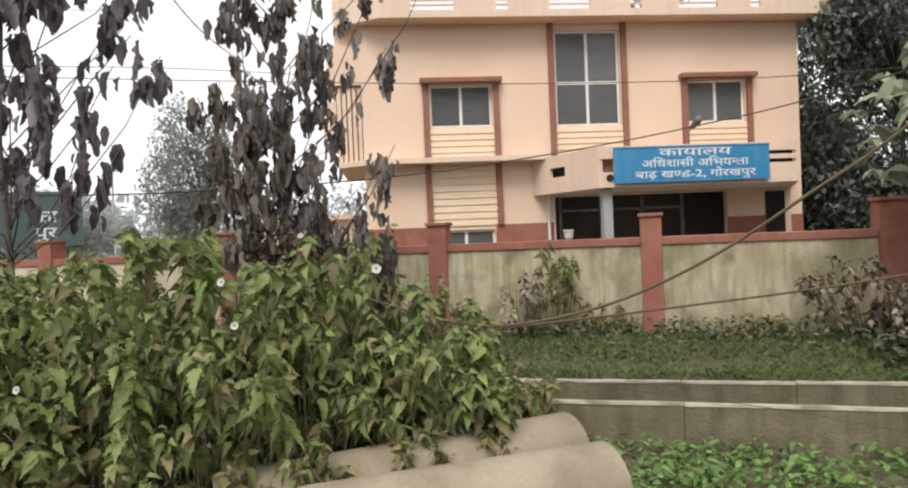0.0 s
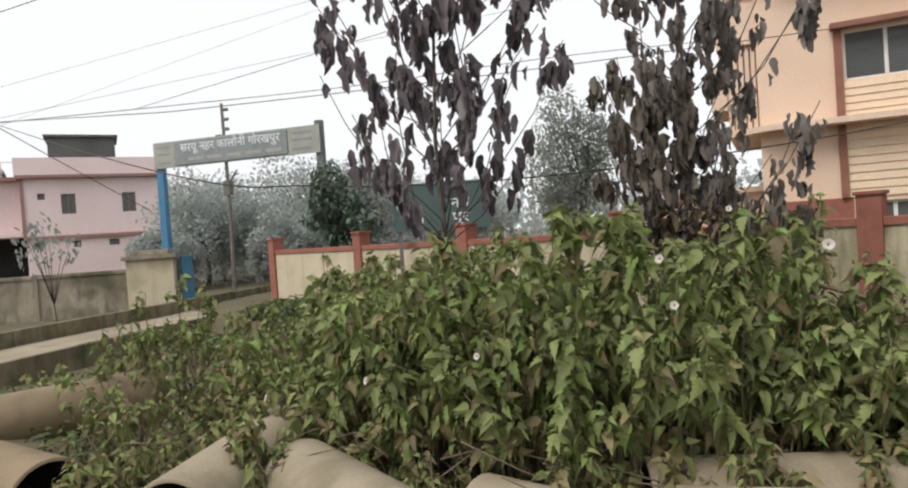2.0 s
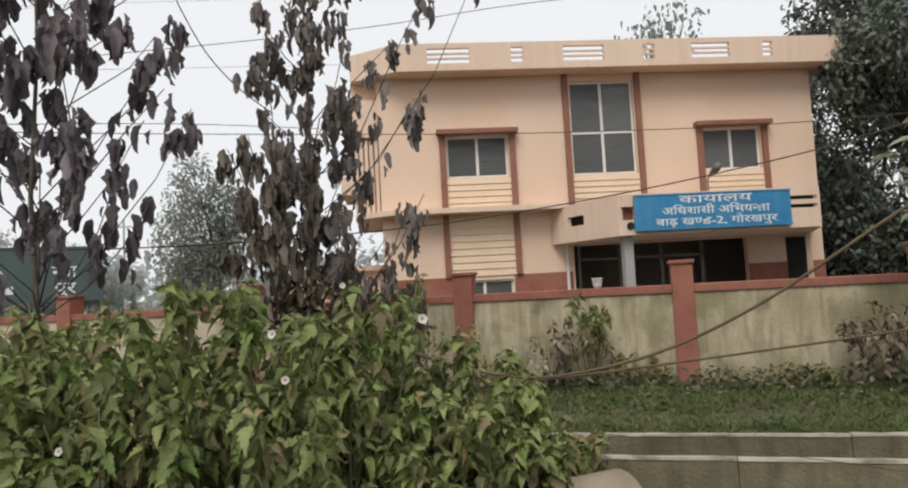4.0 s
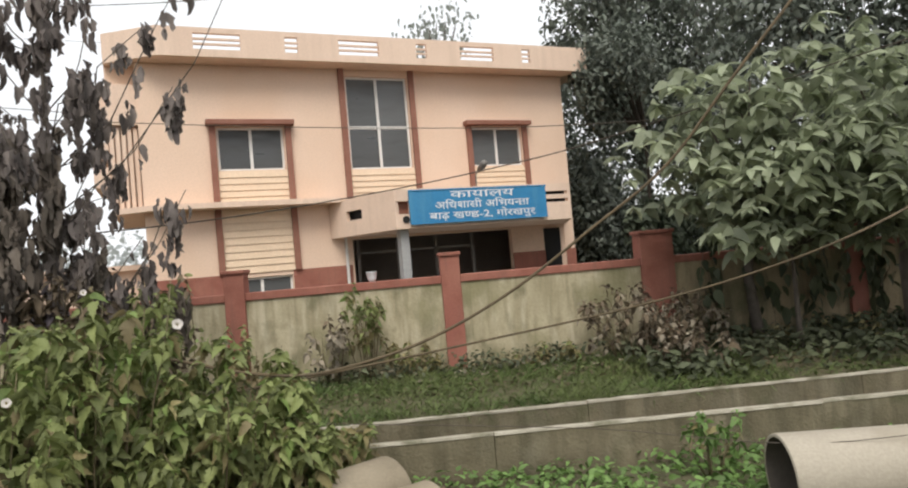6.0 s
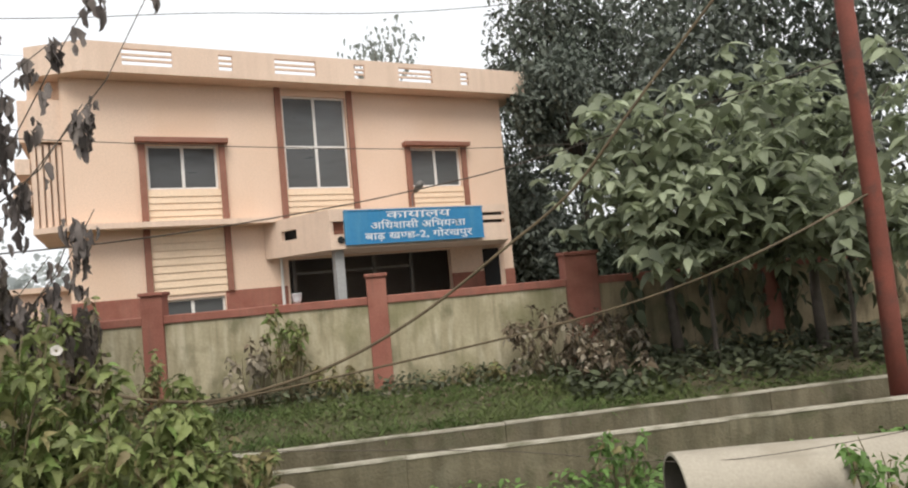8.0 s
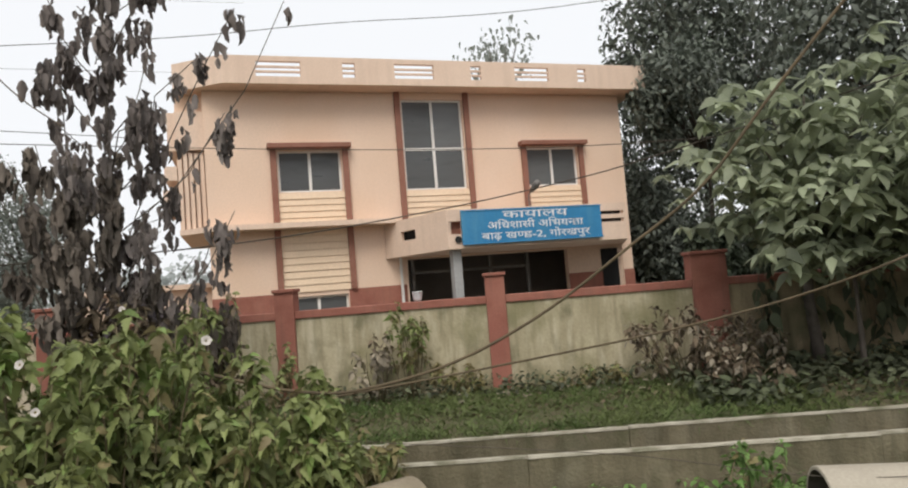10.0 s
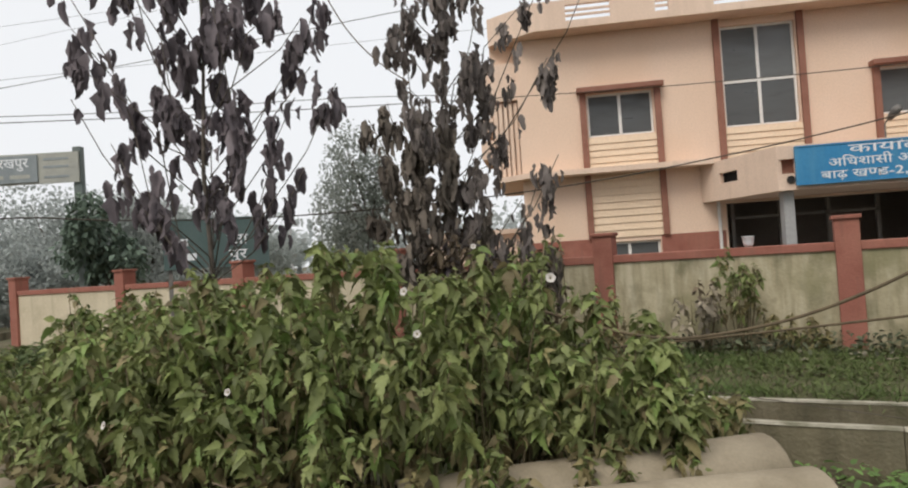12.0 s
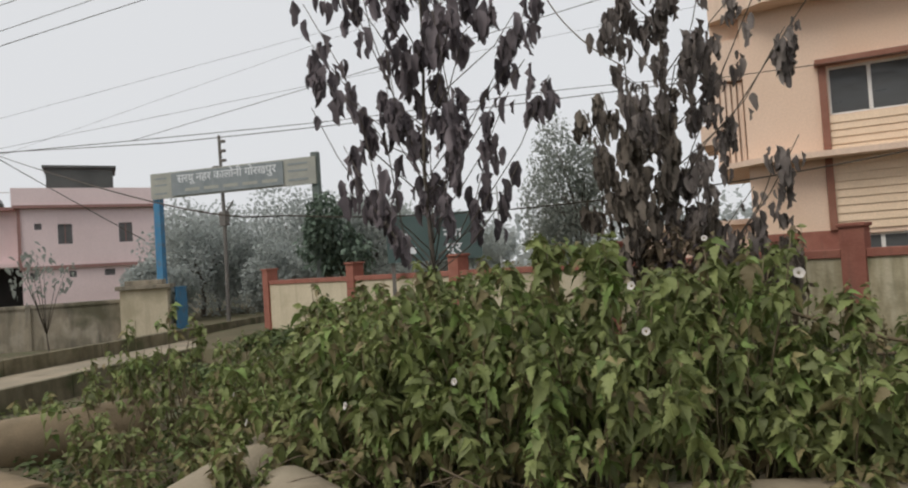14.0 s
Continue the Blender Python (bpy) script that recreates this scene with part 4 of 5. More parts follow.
SHRUBS = [(-0.35, 4.05, 1.7, 0.65, 18), (-1.15, 4.0, 1.82, 0.8, 20), (-0.9, 3.75, 1.5, 0.62, 16), (-1.9, 4.1, 1.82, 0.75, 18), (-1.7, 3.85, 1.4, 0.6, 16),
          (-2.7, 4.3, 1.75, 0.8, 18), (-2.5, 4.0, 1.25, 0.6, 15), (-3.4, 4.7, 1.5, 0.8, 16), (-3.25, 4.2, 1.0, 0.55, 13), (-4.2, 4.9, 1.1, 0.8, 14), (-4.1, 4.3, 0.65, 0.55, 11),
          (0.35, 4.3, 1.3, 0.55, 14), (0.2, 4.2, 1.1, 0.45, 14), (0.8, 4.35, 1.05, 0.45, 10), (1.0, 4.75, 0.95, 0.45, 11), (1.4, 5.0, 0.6, 0.4, 8), (0.75, 4.7, 0.85, 0.5, 11), (-0.3, 4.9, 1.74, 0.7, 14), (-1.5, 4.9, 1.85, 0.8, 16), (1.1, 5.1, 0.5, 0.45, 9),
          (-5.2, 4.7, 0.6, 0.7, 10), (0.82, 4.45, 0.6, 0.25, 6), (-2.8, 5.3, 1.8, 0.8, 14), (-2.2, 4.7, 1.82, 0.7, 14), (-3.9, 5.6, 1.42, 0.7, 11)]
for i, (x, y, top, wide, n) in enumerate(SHRUBS):
    shrub(x, y, top, wide, n, 10 + i, bare=0.27 if top > 0.8 else 0.06, per=96)
# low, half-dry growth between the pipes
for i, (x, y, top, wide, n) in enumerate([(-1.3, 3.35, 0.42, 0.22, 7), (-2.2, 3.4, 0.32, 0.3, 8), (-3.36, 3.22, 0.62, 0.22, 14), (-4.3, 3.3, 0.36, 0.45, 9), (-5.2, 3.7, 0.45, 0.6, 9), (-6.0, 4.2, 0.75, 0.6, 8), (-2.0, 3.0, 0.26, 0.3, 7), (-4.25, 2.55, 0.40, 0.25, 5), (0.42, 3.85, 0.5, 0.2, 9), (-6.45, 5.3, 1.45, 0.45, 10), (-5.6, 5.6, 0.9, 0.6, 9), (-6.9, 5.0, 1.05, 0.4, 8), (-5.0, 4.3, 0.6, 0.5, 11), (-7.4, 4.6, 0.6, 0.4, 7), (-1.0, 3.45, 0.36, 0.2, 7), (-0.3, 3.5, 0.55, 0.24, 11), (0.95, 4.05, 0.48, 0.18, 8), (-2.7, 3.6, 0.4, 0.25, 7), (-6.9, 6.1, 0.85, 0.5, 10), (-6.3, 6.4, 0.95, 0.5, 10), (-5.8, 6.7, 1.05, 0.5, 10), (-7.5, 5.6, 0.7, 0.5, 9)]):
    shrub(x, y, top, wide, n, 60 + i, size=0.12, old=0.13, per=40, bare=0.05, label="low half-dry weed shrub between the cement pipes")
shrub(-3.95, 6.15, 2.15, 0.35, 8, 125, size=0.15, old=0.4, per=26, label="yellow-green shoots round the foot of the wilted tree", group="shrubs by the pipes")
shrub(-4.45, 5.5, 1.78, 0.2, 5, 126, size=0.15, old=0.3, per=40, bare=0.5, label="tall thin weed above the low shrubs", group="shrubs by the pipes")
shrub(1.02, 5.6, 1.3, 0.16, 5, 127, size=0.15, old=0.1, per=56, bare=0.35, label="tall thin weed above the low shrubs", group="shrubs by the pipes")
shrub(0.3, 4.55, 1.5, 0.12, 3, 128, size=0.11, old=0.1, per=48, bare=0.45, label="tall thin weed above the low shrubs", group="shrubs by the pipes")
# plants against the boundary wall
for i, (u, s, top, wide, n, lab) in enumerate([(1.8, 0.5, 1.62, 0.36, 10, "dusty green shrub against the boundary wall"), (0.55, 2.2, 1.25, 0.22, 5, "thin green weed standing before the wall"), (2.4, 0.45, 0.7, 0.4, 7, "low dusty weed at the wall's foot"), (4.3, 0.5, 0.5, 0.5, 8, "low dusty weed at the wall's foot")]):
    p = us(u, s)
    shrub(p.x, p.y, top, wide, n, 80 + i, size=0.12, old=0.25, per=40, label=lab, group="plants along the wall")
p = us(1.35, 0.6)
shrub(p.x, p.y, 1.15, 0.4, 9, 84, size=0.13, old=0.45, per=32, green=LEAF_BROWN, worn=LEAF_PALE, shape=OVAL, label="half-dead shrub with pale curled leaves against the wall", group="plants along the wall")
for i, (u, s, top, wide, n) in enumerate([(5.45, 0.75, 1.25, 0.8, 18), (6.2, 0.6, 1.05, 0.65, 13), (5.8, 1.4, 0.8, 0.6, 11)]):
    p = us(u, s)
    shrub(p.x, p.y, top, wide, n, 90 + i, size=0.12, old=0.12, per=40, green=LEAF_BROWN, worn=LEAF_PALE, shape=OVAL, label="dry brown bush with pale curled leaves by the pillar", group="plants along the wall")
for i, (u, s, top, wide, n) in enumerate([(7.4, 0.5, 0.5, 0.6, 9), (8.6, 0.5, 0.55, 0.7, 9), (9.9, 0.5, 0.5, 0.7, 9), (11.2, 0.5, 0.55, 0.7, 9), (12.6, 0.5, 0.5, 0.7, 9), (14.2, 0.5, 0.6, 0.8, 9)]):
    p = us(u, s)
    shrub(p.x, p.y, top, wide, n, 100 + i, size=0.13, old=0.15, per=24, green=LEAF_SHADE2, shape=OVAL, label="dark green undergrowth at the foot of the wall", group="plants along the wall")
shrub(-0.75, 7.7, 2.2, 0.65, 18, 120, size=0.16, per=48, old=0.25, bare=0.4, green=LEAF_BROWN, worn=LEAF_DEAD, shape=DRY, label="withered brown brushwood hanging below the dying tree", group="plants along the wall")
shrub(0.2, 7.75, 1.9, 0.6, 14, 121, size=0.14, per=40, old=0.5, worn=LEAF_BROWN, shape=OVAL, label="green shoots over withered brown brushwood", group="plants along the wall")
p = Vector((4.25, 3.95, 0))
shrub(p.x, p.y, 0.28, 0.28, 8, 123, size=0.12, old=0.05, per=14, green=LEAF_GROUND, label="bright green young weed by the pipe mouth", group="plants along the drain")
shrub(4.75, 2.0, 0.5, 0.3, 9, 124, size=0.13, old=0.05, per=16, green=LEAF_GROUND, label="bright green weed growing over the pipe", group="plants along the drain")


def flower(x, y, z, turn, size=0.055):
    t = thing("bindweed_flower", "open white trumpet flower on the shrub", "flower", "white flowers in the shrubs")
    vs, fs = [], []
    n = 15
    m = pose(x, y, z, 72, 0, turn)
    for r, d in ((0.08, -0.5), (0.25, -0.2), (0.62, 0.0), (1.0, 0.06)):
        for k in range(n):
            a = 2 * math.pi * k / n
            q = r * (1 + (0.07 * math.cos(5 * a) if r > 0.5 else 0))
            vs.append(m @ Vector((size * q * math.cos(a), size * q * math.sin(a), size * d)))
    for i in range(3):
        for k in range(n):
            fs.append((i * n + k, i * n + (k + 1) % n, (i + 1) * n + (k + 1) % n, (i + 1) * n + k))
    raw("corolla", vs, fs, PETAL, t, smooth=True)
    v, f = tube([m @ Vector((0, 0, -size * 0.45)), m @ Vector((0, 0, -size * 1.1)), m @ Vector((0, size * -0.6, -size * 2.0))], [0.006, 0.005, 0.003], 5)
    raw("stalk", v, f, STEM, t)
    v, f = tube([m @ Vector((0, 0, -size * 0.3)), m @ Vector((0, 0, -size * 0.1))], [0.008, 0.006], 6)
    raw("throat", v, f, LEAF_OLD, t)


for x, y, z, turn, size in ((0.19, 4.1, 1.47, 8, 0.04), (-0.63, 3.2, 1.48, -20, 0.028), (-0.57, 3.2, 1.24, 0, 0.026), (-2.2, 2.8, 0.89, -30, 0.026), (-0.35, 4.4, 1.72, 10, 0.024), (-2.75, 2.6, 0.82, -40, 0.025), (-3.8, 3.6, 0.75, -45, 0.025), (-1.6, 3.0, 1.0, -15, 0.024)):
    flower(x, y, z, turn, size * 0.85)


def tall_sprig():
    t = thing("tall_sprig", "single tall leafy stem leaning out of the shrubs", "plant")
    rng = np.random.default_rng(77)
    path = [Vector((-0.05, 4.05, 0.6)), Vector((0.02, 4.1, 1.0)), Vector((0.12, 4.15, 1.4)), Vector((0.17, 4.2, 1.75))]
    stem_parts(t, [path], (0.009, 0.004), STEM)
    n = 26
    g = rng.uniform(1.2, 3, n)
    P = np.array([path[min(int(q), 2)].lerp(path[min(int(q), 2) + 1], q - min(int(q), 2)) + Vector(rng.normal(0, 0.03, 3)) for q in g])
    leaves("foliage", scatter(HEART, P, rng.uniform(0, 6.28, n), rng.uniform(0.2, 1.1, n), rng.uniform(0.06, 0.1, n), rng), LEAF, t)


tall_sprig()


def fallen_twigs():
    t = thing("dry_twigs", "tangle of dry brown twigs lying over the pipes", "twigs")
    rng = np.random.default_rng(55)
    for i in range(46):
        x, y = rng.uniform(-4.6, 0.2), rng.uniform(3.1, 3.7)
        a, ln = rng.uniform(0, 6.28), rng.uniform(0.3, 0.8)
        z = 0.22 + rng.uniform(-0.15, 0.12)
        d = Vector((math.cos(a), math.sin(a), rng.normal(0, 0.2))) * ln
        b = Vector((x, y, z))
        stem_parts(t, [[b - d / 2, b + Vector(rng.normal(0, 0.04, 3)), b + d / 2]], (0.006, 0.003), TWIG, "twig", 4)


fallen_twigs()


def limb_tree(name, label, limbs, trunk_r, bark, limb_r=0.42):
    """Trunk and limbs: each limb is a list of points from the trunk outwards."""
    t = thing(name, label, "tree")
    n = len(limbs[0]) - 1
    v, f = tube(limbs[0], [trunk_r * (1 - 0.75 * i / n) for i in range(n + 1)], 9)
    raw("trunk", v, f, bark, t, smooth=True)
    stem_parts(t, limbs[1:], (trunk_r * limb_r, trunk_r * 0.07 + 0.002), bark, "limb", 6)
    return t


def dying_tree(x, y, top, half, seed, ends, n_limbs, low, label, clumps=7, per=8, size=0.24, narrow=0.0, material=None):
    material = material or LEAF_DEAD
    rng = np.random.default_rng(seed)
    z0 = ground_z(x, y)
    trunk = [Vector((x + rng.normal(0, 0.03), y + rng.normal(0, 0.03), z0 - 0.05 + (top - z0) * f)) for f in (0, 0.15, 0.3, 0.5, 0.75, 1.0)]
    limbs = [trunk]

    def on_trunk(z):
        f = min(max((z - z0) / (top - z0), 0.0), 0.99)
        return Vector((x, y, z0 + (top - z0) * f))

    aims = [Vector(e) for e in ends]
    for i in range(n_limbs):
        a = i * 2.399 + rng.uniform(-0.4, 0.4)
        z = low + 0.7 + (top - low - 0.4) * (i + 0.5) / n_limbs
        r = half * rng.uniform(0.55, 1.05) * (1 - narrow * (z - low) / (top - low))
        aims.append(Vector((x + r * math.cos(a), y + r * math.sin(a), z)))
    P, H, D, S = [], [], [], []
    for e in aims:
        out = math.hypot(e.x - x, e.y - y)
        b = on_trunk(max(e.z - out * rng.uniform(0.9, 1.7) - 0.2, low - 0.4))
        m1 = b.lerp(e, 0.33) + Vector((0, 0, -0.14 * out)) + Vector(rng.normal(0, 0.1, 3))
        m2 = b.lerp(e, 0.68) + Vector((0, 0, -0.04 * out)) + Vector(rng.normal(0, 0.11, 3))
        limbs.append([b, m1, m2, e])
    for l in limbs:
        main = l is trunk
        for c in range(clumps * (2 if main else 1)):
            q = (rng.uniform(0.25 if main else 0.12, 1.0) if c else 1.0) * (len(l) - 1)
            j = min(int(q), len(l) - 2)
            p = l[j].lerp(l[j + 1], q - j) + Vector(rng.normal(0, 0.05, 3))
            if p.z < low:
                continue
            spread = rng.uniform(0.02, 0.06)
            for k in range(rng.integers(2, 2 * per - 2)):
                P.append((p.x + rng.normal(0, spread), p.y + rng.normal(0, spread), p.z + rng.uniform(-0.2, 0.02)))
                H.append(rng.uniform(0, 6.28))
                D.append(rng.uniform(1.05, 1.57))
                S.append(size * rng.uniform(0.5, 1.35))
    t = limb_tree("dying_tree", label, limbs, 0.042, BARK, 0.2)
    leaves("wilted_foliage", scatter(DRY, np.array(P), np.array(H), np.array(D), np.array(S), rng, 0.3), material, t)
    return t


dying_tree(-3.46, 6.54, 5.9, 1.3, 3, [(-4.6, 5.85, 4.75), (-4.35, 6.05, 5.0), (-2.45, 6.95, 4.5), (-2.1, 7.05, 3.75), (-4.6, 5.9, 3.55), (-2.55, 6.9, 3.6), (-3.0, 6.7, 5.2), (-3.9, 6.3, 5.4), (-2.95, 6.75, 2.45)], 26, 1.95, "slender tree hung with wilted grey-brown leaves", clumps=5, per=7, size=0.23, narrow=-0.15)
dying_tree(-0.9, 7.75, 6.3, 0.95, 4, [(0.5, 7.4, 5.1), (1.1, 7.35, 5.25), (0.35, 7.4, 3.9), (-1.6, 7.6, 4.4), (0.1, 7.5, 4.6), (-0.3, 7.5, 5.6), (0.4, 7.35, 2.75), (0.2, 7.4, 2.6)], 24, 1.5, "dying tree thick with curled dry leaves beside the wall", clumps=7, per=7, size=0.18, narrow=0.4, material=LEAF_GREYED)
dying_tree(-1.25, 7.6, 3.4, 0.75, 5, [], 10, 1.35, "low dying tree with curled brown leaves", clumps=10, per=10, size=0.18, material=LEAF_WILT)

dying_tree(-0.15, 7.95, 1.5, 0.55, 6, [], 10, 0.75, "dead brown brushwood hanging in front of the boundary wall", clumps=7, per=8, size=0.2, material=LEAF_WILT)


def crown_tree(name, label, x, y, crown, radii, trunk_h, trunk_r, n, size, material, bark, seed, shape=None, down=(0.0, 0.9), lobes=9, tuft=1, lowest=0.2):
    """A tapered trunk, limbs to uneven lobes, and a crown of many leaves round them."""
    rng = np.random.default_rng(seed)
    shape = shape or CLUMP
    z0 = ground_z(x, y)
    top = Vector((x, y, z0 + trunk_h))
    C = Vector(crown)
    limbs = [[Vector((x, y, z0 - 0.1)), Vector((x, y, z0)).lerp(top, 0.5) + Vector((rng.normal(0, trunk_r), rng.normal(0, trunk_r), 0)), top, top.lerp(C, 0.6)]]
    P = []
    for i in range(lobes):
        v = rng.normal(0, 1, 3)
        v /= np.linalg.norm(v)
        c = np.array(C) + v * np.array(radii) * rng.uniform(0.45, 0.8)
        limbs.append([top, top.lerp(Vector(c), 0.5) + Vector((0, 0, 0.1 * radii[2])), Vector(c)])
        k = max(1, n // lobes // tuft)
        q = rng.normal(0, 1, (k, 3))
        q /= np.linalg.norm(q, axis=1)[:, None]
        rr = rng.uniform(0.35, 1.05, (k, 1)) ** 0.6
        c = c + q * rr * np.array(radii) * rng.uniform(0.36, 0.55)
        P.append(np.repeat(c, tuft, axis=0))
    P = np.concatenate(P)
    P = P[P[:, 2] > z0 + lowest]
    m = len(P)
    H = rng.uniform(0, 2 * math.pi, m) if tuft == 1 else np.arange(m) * (2 * math.pi / tuft) + rng.normal(0, 0.3, m) + np.repeat(rng.uniform(0, 6.28, m // tuft + 1), tuft)[:m]
    t = limb_tree(name, label, limbs, trunk_r, bark)
    leaves("crown", scatter(shape, P, H, rng.uniform(*down, m), size * rng.uniform(0.6, 1.3, m), rng), material, t)
    return t


crown_tree("broadleaf_tree", "broad-leaved pale green tree leaning over the boundary wall", 7.9, 6.7, (7.65, 5.8, 2.75), (1.85, 1.5, 1.35), 1.8, 0.09, 2700, 0.235, LEAF_BIG, BARK, 21, OVAL, (-0.1, 0.65), 24, 5, 1.4)
crown_tree("broadleaf_tree", "broad-leaved pale green tree behind the rusty pole", 9.6, 5.6, (9.2, 4.9, 2.8), (2.0, 1.6, 1.5), 1.8, 0.09, 2700, 0.235, LEAF_BIG, BARK, 31, OVAL, (-0.1, 0.65), 24, 5, 1.3)
# Low boughs of the two trees above, built as small added trees.
crown_tree("broadleaf_tree", "low hanging boughs of the broad-leaved tree, on a short stem of their own", 7.75, 5.9, (7.75, 5.5, 2.0), (1.7, 0.75, 0.5), 1.25, 0.04, 1000, 0.22, LEAF_BIG, BARK, 32, OVAL, (-0.1, 0.8), 16, 5, 1.3)
crown_tree("broadleaf_tree", "low hanging boughs of the broad-leaved tree, on a short stem of their own", 9.2, 4.9, (9.1, 4.5, 1.95), (1.8, 0.7, 0.5), 1.25, 0.04, 1000, 0.22, LEAF_BIG, BARK, 33, OVAL, (-0.1, 0.8), 16, 5, 1.3)
crown_tree("shade_tree", "tall dark-green tree beside the office", 17.5, 20.5, (17.6, 20.2, 9.0), (4.6, 4.0, 5.2), 4.5, 0.3, 18000, 0.23, LEAF_SHADE, BARK_DARK, 22, OVAL, (0.0, 1.0), 18)
crown_tree("shade_tree", "tall dark-green tree behind the boundary wall", 15.5, 10.0, (15.3, 10.3, 6.6), (3.6, 3.4, 4.2), 3.5, 0.25, 17000, 0.19, LEAF_SHADE, BARK_DARK, 23, OVAL, (0.0, 1.0), 16)
# Added to fill the shaded gap beside the office; low crowns coloured shade-dark.
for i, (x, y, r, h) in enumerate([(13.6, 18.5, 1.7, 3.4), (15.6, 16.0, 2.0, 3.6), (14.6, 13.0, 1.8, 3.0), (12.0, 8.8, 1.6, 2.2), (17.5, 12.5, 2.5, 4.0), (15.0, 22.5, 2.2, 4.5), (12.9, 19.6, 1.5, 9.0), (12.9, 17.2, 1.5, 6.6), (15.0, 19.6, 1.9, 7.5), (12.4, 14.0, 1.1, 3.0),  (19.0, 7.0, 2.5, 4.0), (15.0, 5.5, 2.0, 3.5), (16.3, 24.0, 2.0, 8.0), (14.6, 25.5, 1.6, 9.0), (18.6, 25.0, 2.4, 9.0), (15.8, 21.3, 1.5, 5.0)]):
    crown_tree("understorey_tree", "leafy undergrowth tree filling the shaded gap beside the office", x, y, (x, y, h * 0.5), (r, r, h * 0.55), h * 0.3, 0.08, 3800, 0.19, LEAF_UNDER if h < 5 else LEAF_SHADE, BARK_DARK, 40 + i, OVAL, (0.0, 1.0), 10, 1, 0.05)
crown_tree("shade_tree", "dark-green tree whose boughs hang over the roof's corner", 13.3, 15.2, (12.2, 14.7, 6.6), (1.3, 1.2, 1.9), 4.6, 0.12, 5200, 0.17, LEAF_SHADE, BARK_DARK, 29, OVAL, (0.0, 1.0), 12)
crown_tree("garden_tree", "rounded dark-green tree behind the gate wall", -11.5, 16.4, (-11.4, 16.4, 2.9), (1.25, 1.2, 1.5), 1.2, 0.12, 2400, 0.2, LEAF_DEEP, BARK_DARK, 24, OVAL, (0.0, 1.0), 10)
crown_tree("hazy_tree", "pale hazy tree standing far behind the wall", -9.0, 35, (-9.5, 35, 5.0), (2.5, 2.2, 4.5), 3.0, 0.2, 11000, 0.19, LEAF_HAZED, BARK, 25, OVAL, (0.0, 1.0), 22)
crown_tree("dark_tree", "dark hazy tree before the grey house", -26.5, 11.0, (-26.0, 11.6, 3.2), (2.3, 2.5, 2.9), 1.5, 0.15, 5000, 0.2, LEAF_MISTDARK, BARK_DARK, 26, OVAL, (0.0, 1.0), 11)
crown_tree("sapling", "sparse sapling with few pale leaves before the side wall", -15.6, 9.9, (-15.6, 9.9, 2.2), (0.8, 0.8, 0.8), 0.9, 0.03, 130, 0.16, LEAF_HAZED, BARK, 27, OVAL, (0.2, 1.2), 8)
crown_tree("bare_tree", "tall thin tree with few leaves behind the office roof", 13.4, 31.0, (13.4, 31.0, 12.6), (2.6, 2.4, 3.0), 9.0, 0.16, 420, 0.34, LEAF_HAZED, BARK, 28, OVAL, (0.2, 1.3), 22)
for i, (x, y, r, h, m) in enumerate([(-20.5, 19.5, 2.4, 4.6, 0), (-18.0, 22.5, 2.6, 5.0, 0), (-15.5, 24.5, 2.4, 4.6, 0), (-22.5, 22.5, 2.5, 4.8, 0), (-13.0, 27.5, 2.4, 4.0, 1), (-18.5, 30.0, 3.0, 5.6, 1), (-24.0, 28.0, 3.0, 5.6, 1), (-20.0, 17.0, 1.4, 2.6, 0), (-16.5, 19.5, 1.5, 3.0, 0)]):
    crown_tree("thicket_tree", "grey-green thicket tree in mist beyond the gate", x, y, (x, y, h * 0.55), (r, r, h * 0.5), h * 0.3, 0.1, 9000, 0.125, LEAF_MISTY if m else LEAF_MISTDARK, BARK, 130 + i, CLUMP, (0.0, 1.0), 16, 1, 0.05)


def far_woods():
    """Woods all round the place, past counting, with mist put into their leaf colour."""
    rng = np.random.default_rng(91)
    P = []
    for ring, hh in ((62, 6.0), (85, 8.5), (120, 12.0)):
        for k in range(110):
            a = 2 * math.pi * (k + rng.uniform(-0.4, 0.4)) / 110
            r = ring * rng.uniform(0.92, 1.1)
            h = hh * rng.uniform(0.55, 1.1)
            w = rng.uniform(2.2, 4.2) * ring / 70
            q = rng.normal(0, 0.5, (150, 3)) * np.array([w, w, h * 0.42]) + np.array([r * math.cos(a), r * math.sin(a), h * 0.5])
            P.append(q)
    P = np.concatenate(P)
    P[:, 2] = np.abs(P[:, 2] - 0.3) + 0.3
    n = len(P)
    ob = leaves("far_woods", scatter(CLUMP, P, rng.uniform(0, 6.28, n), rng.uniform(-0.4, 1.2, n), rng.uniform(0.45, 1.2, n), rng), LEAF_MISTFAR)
    tagged(ob, "pale misty woods along the horizon", "woods", kind="stuff")


far_woods()


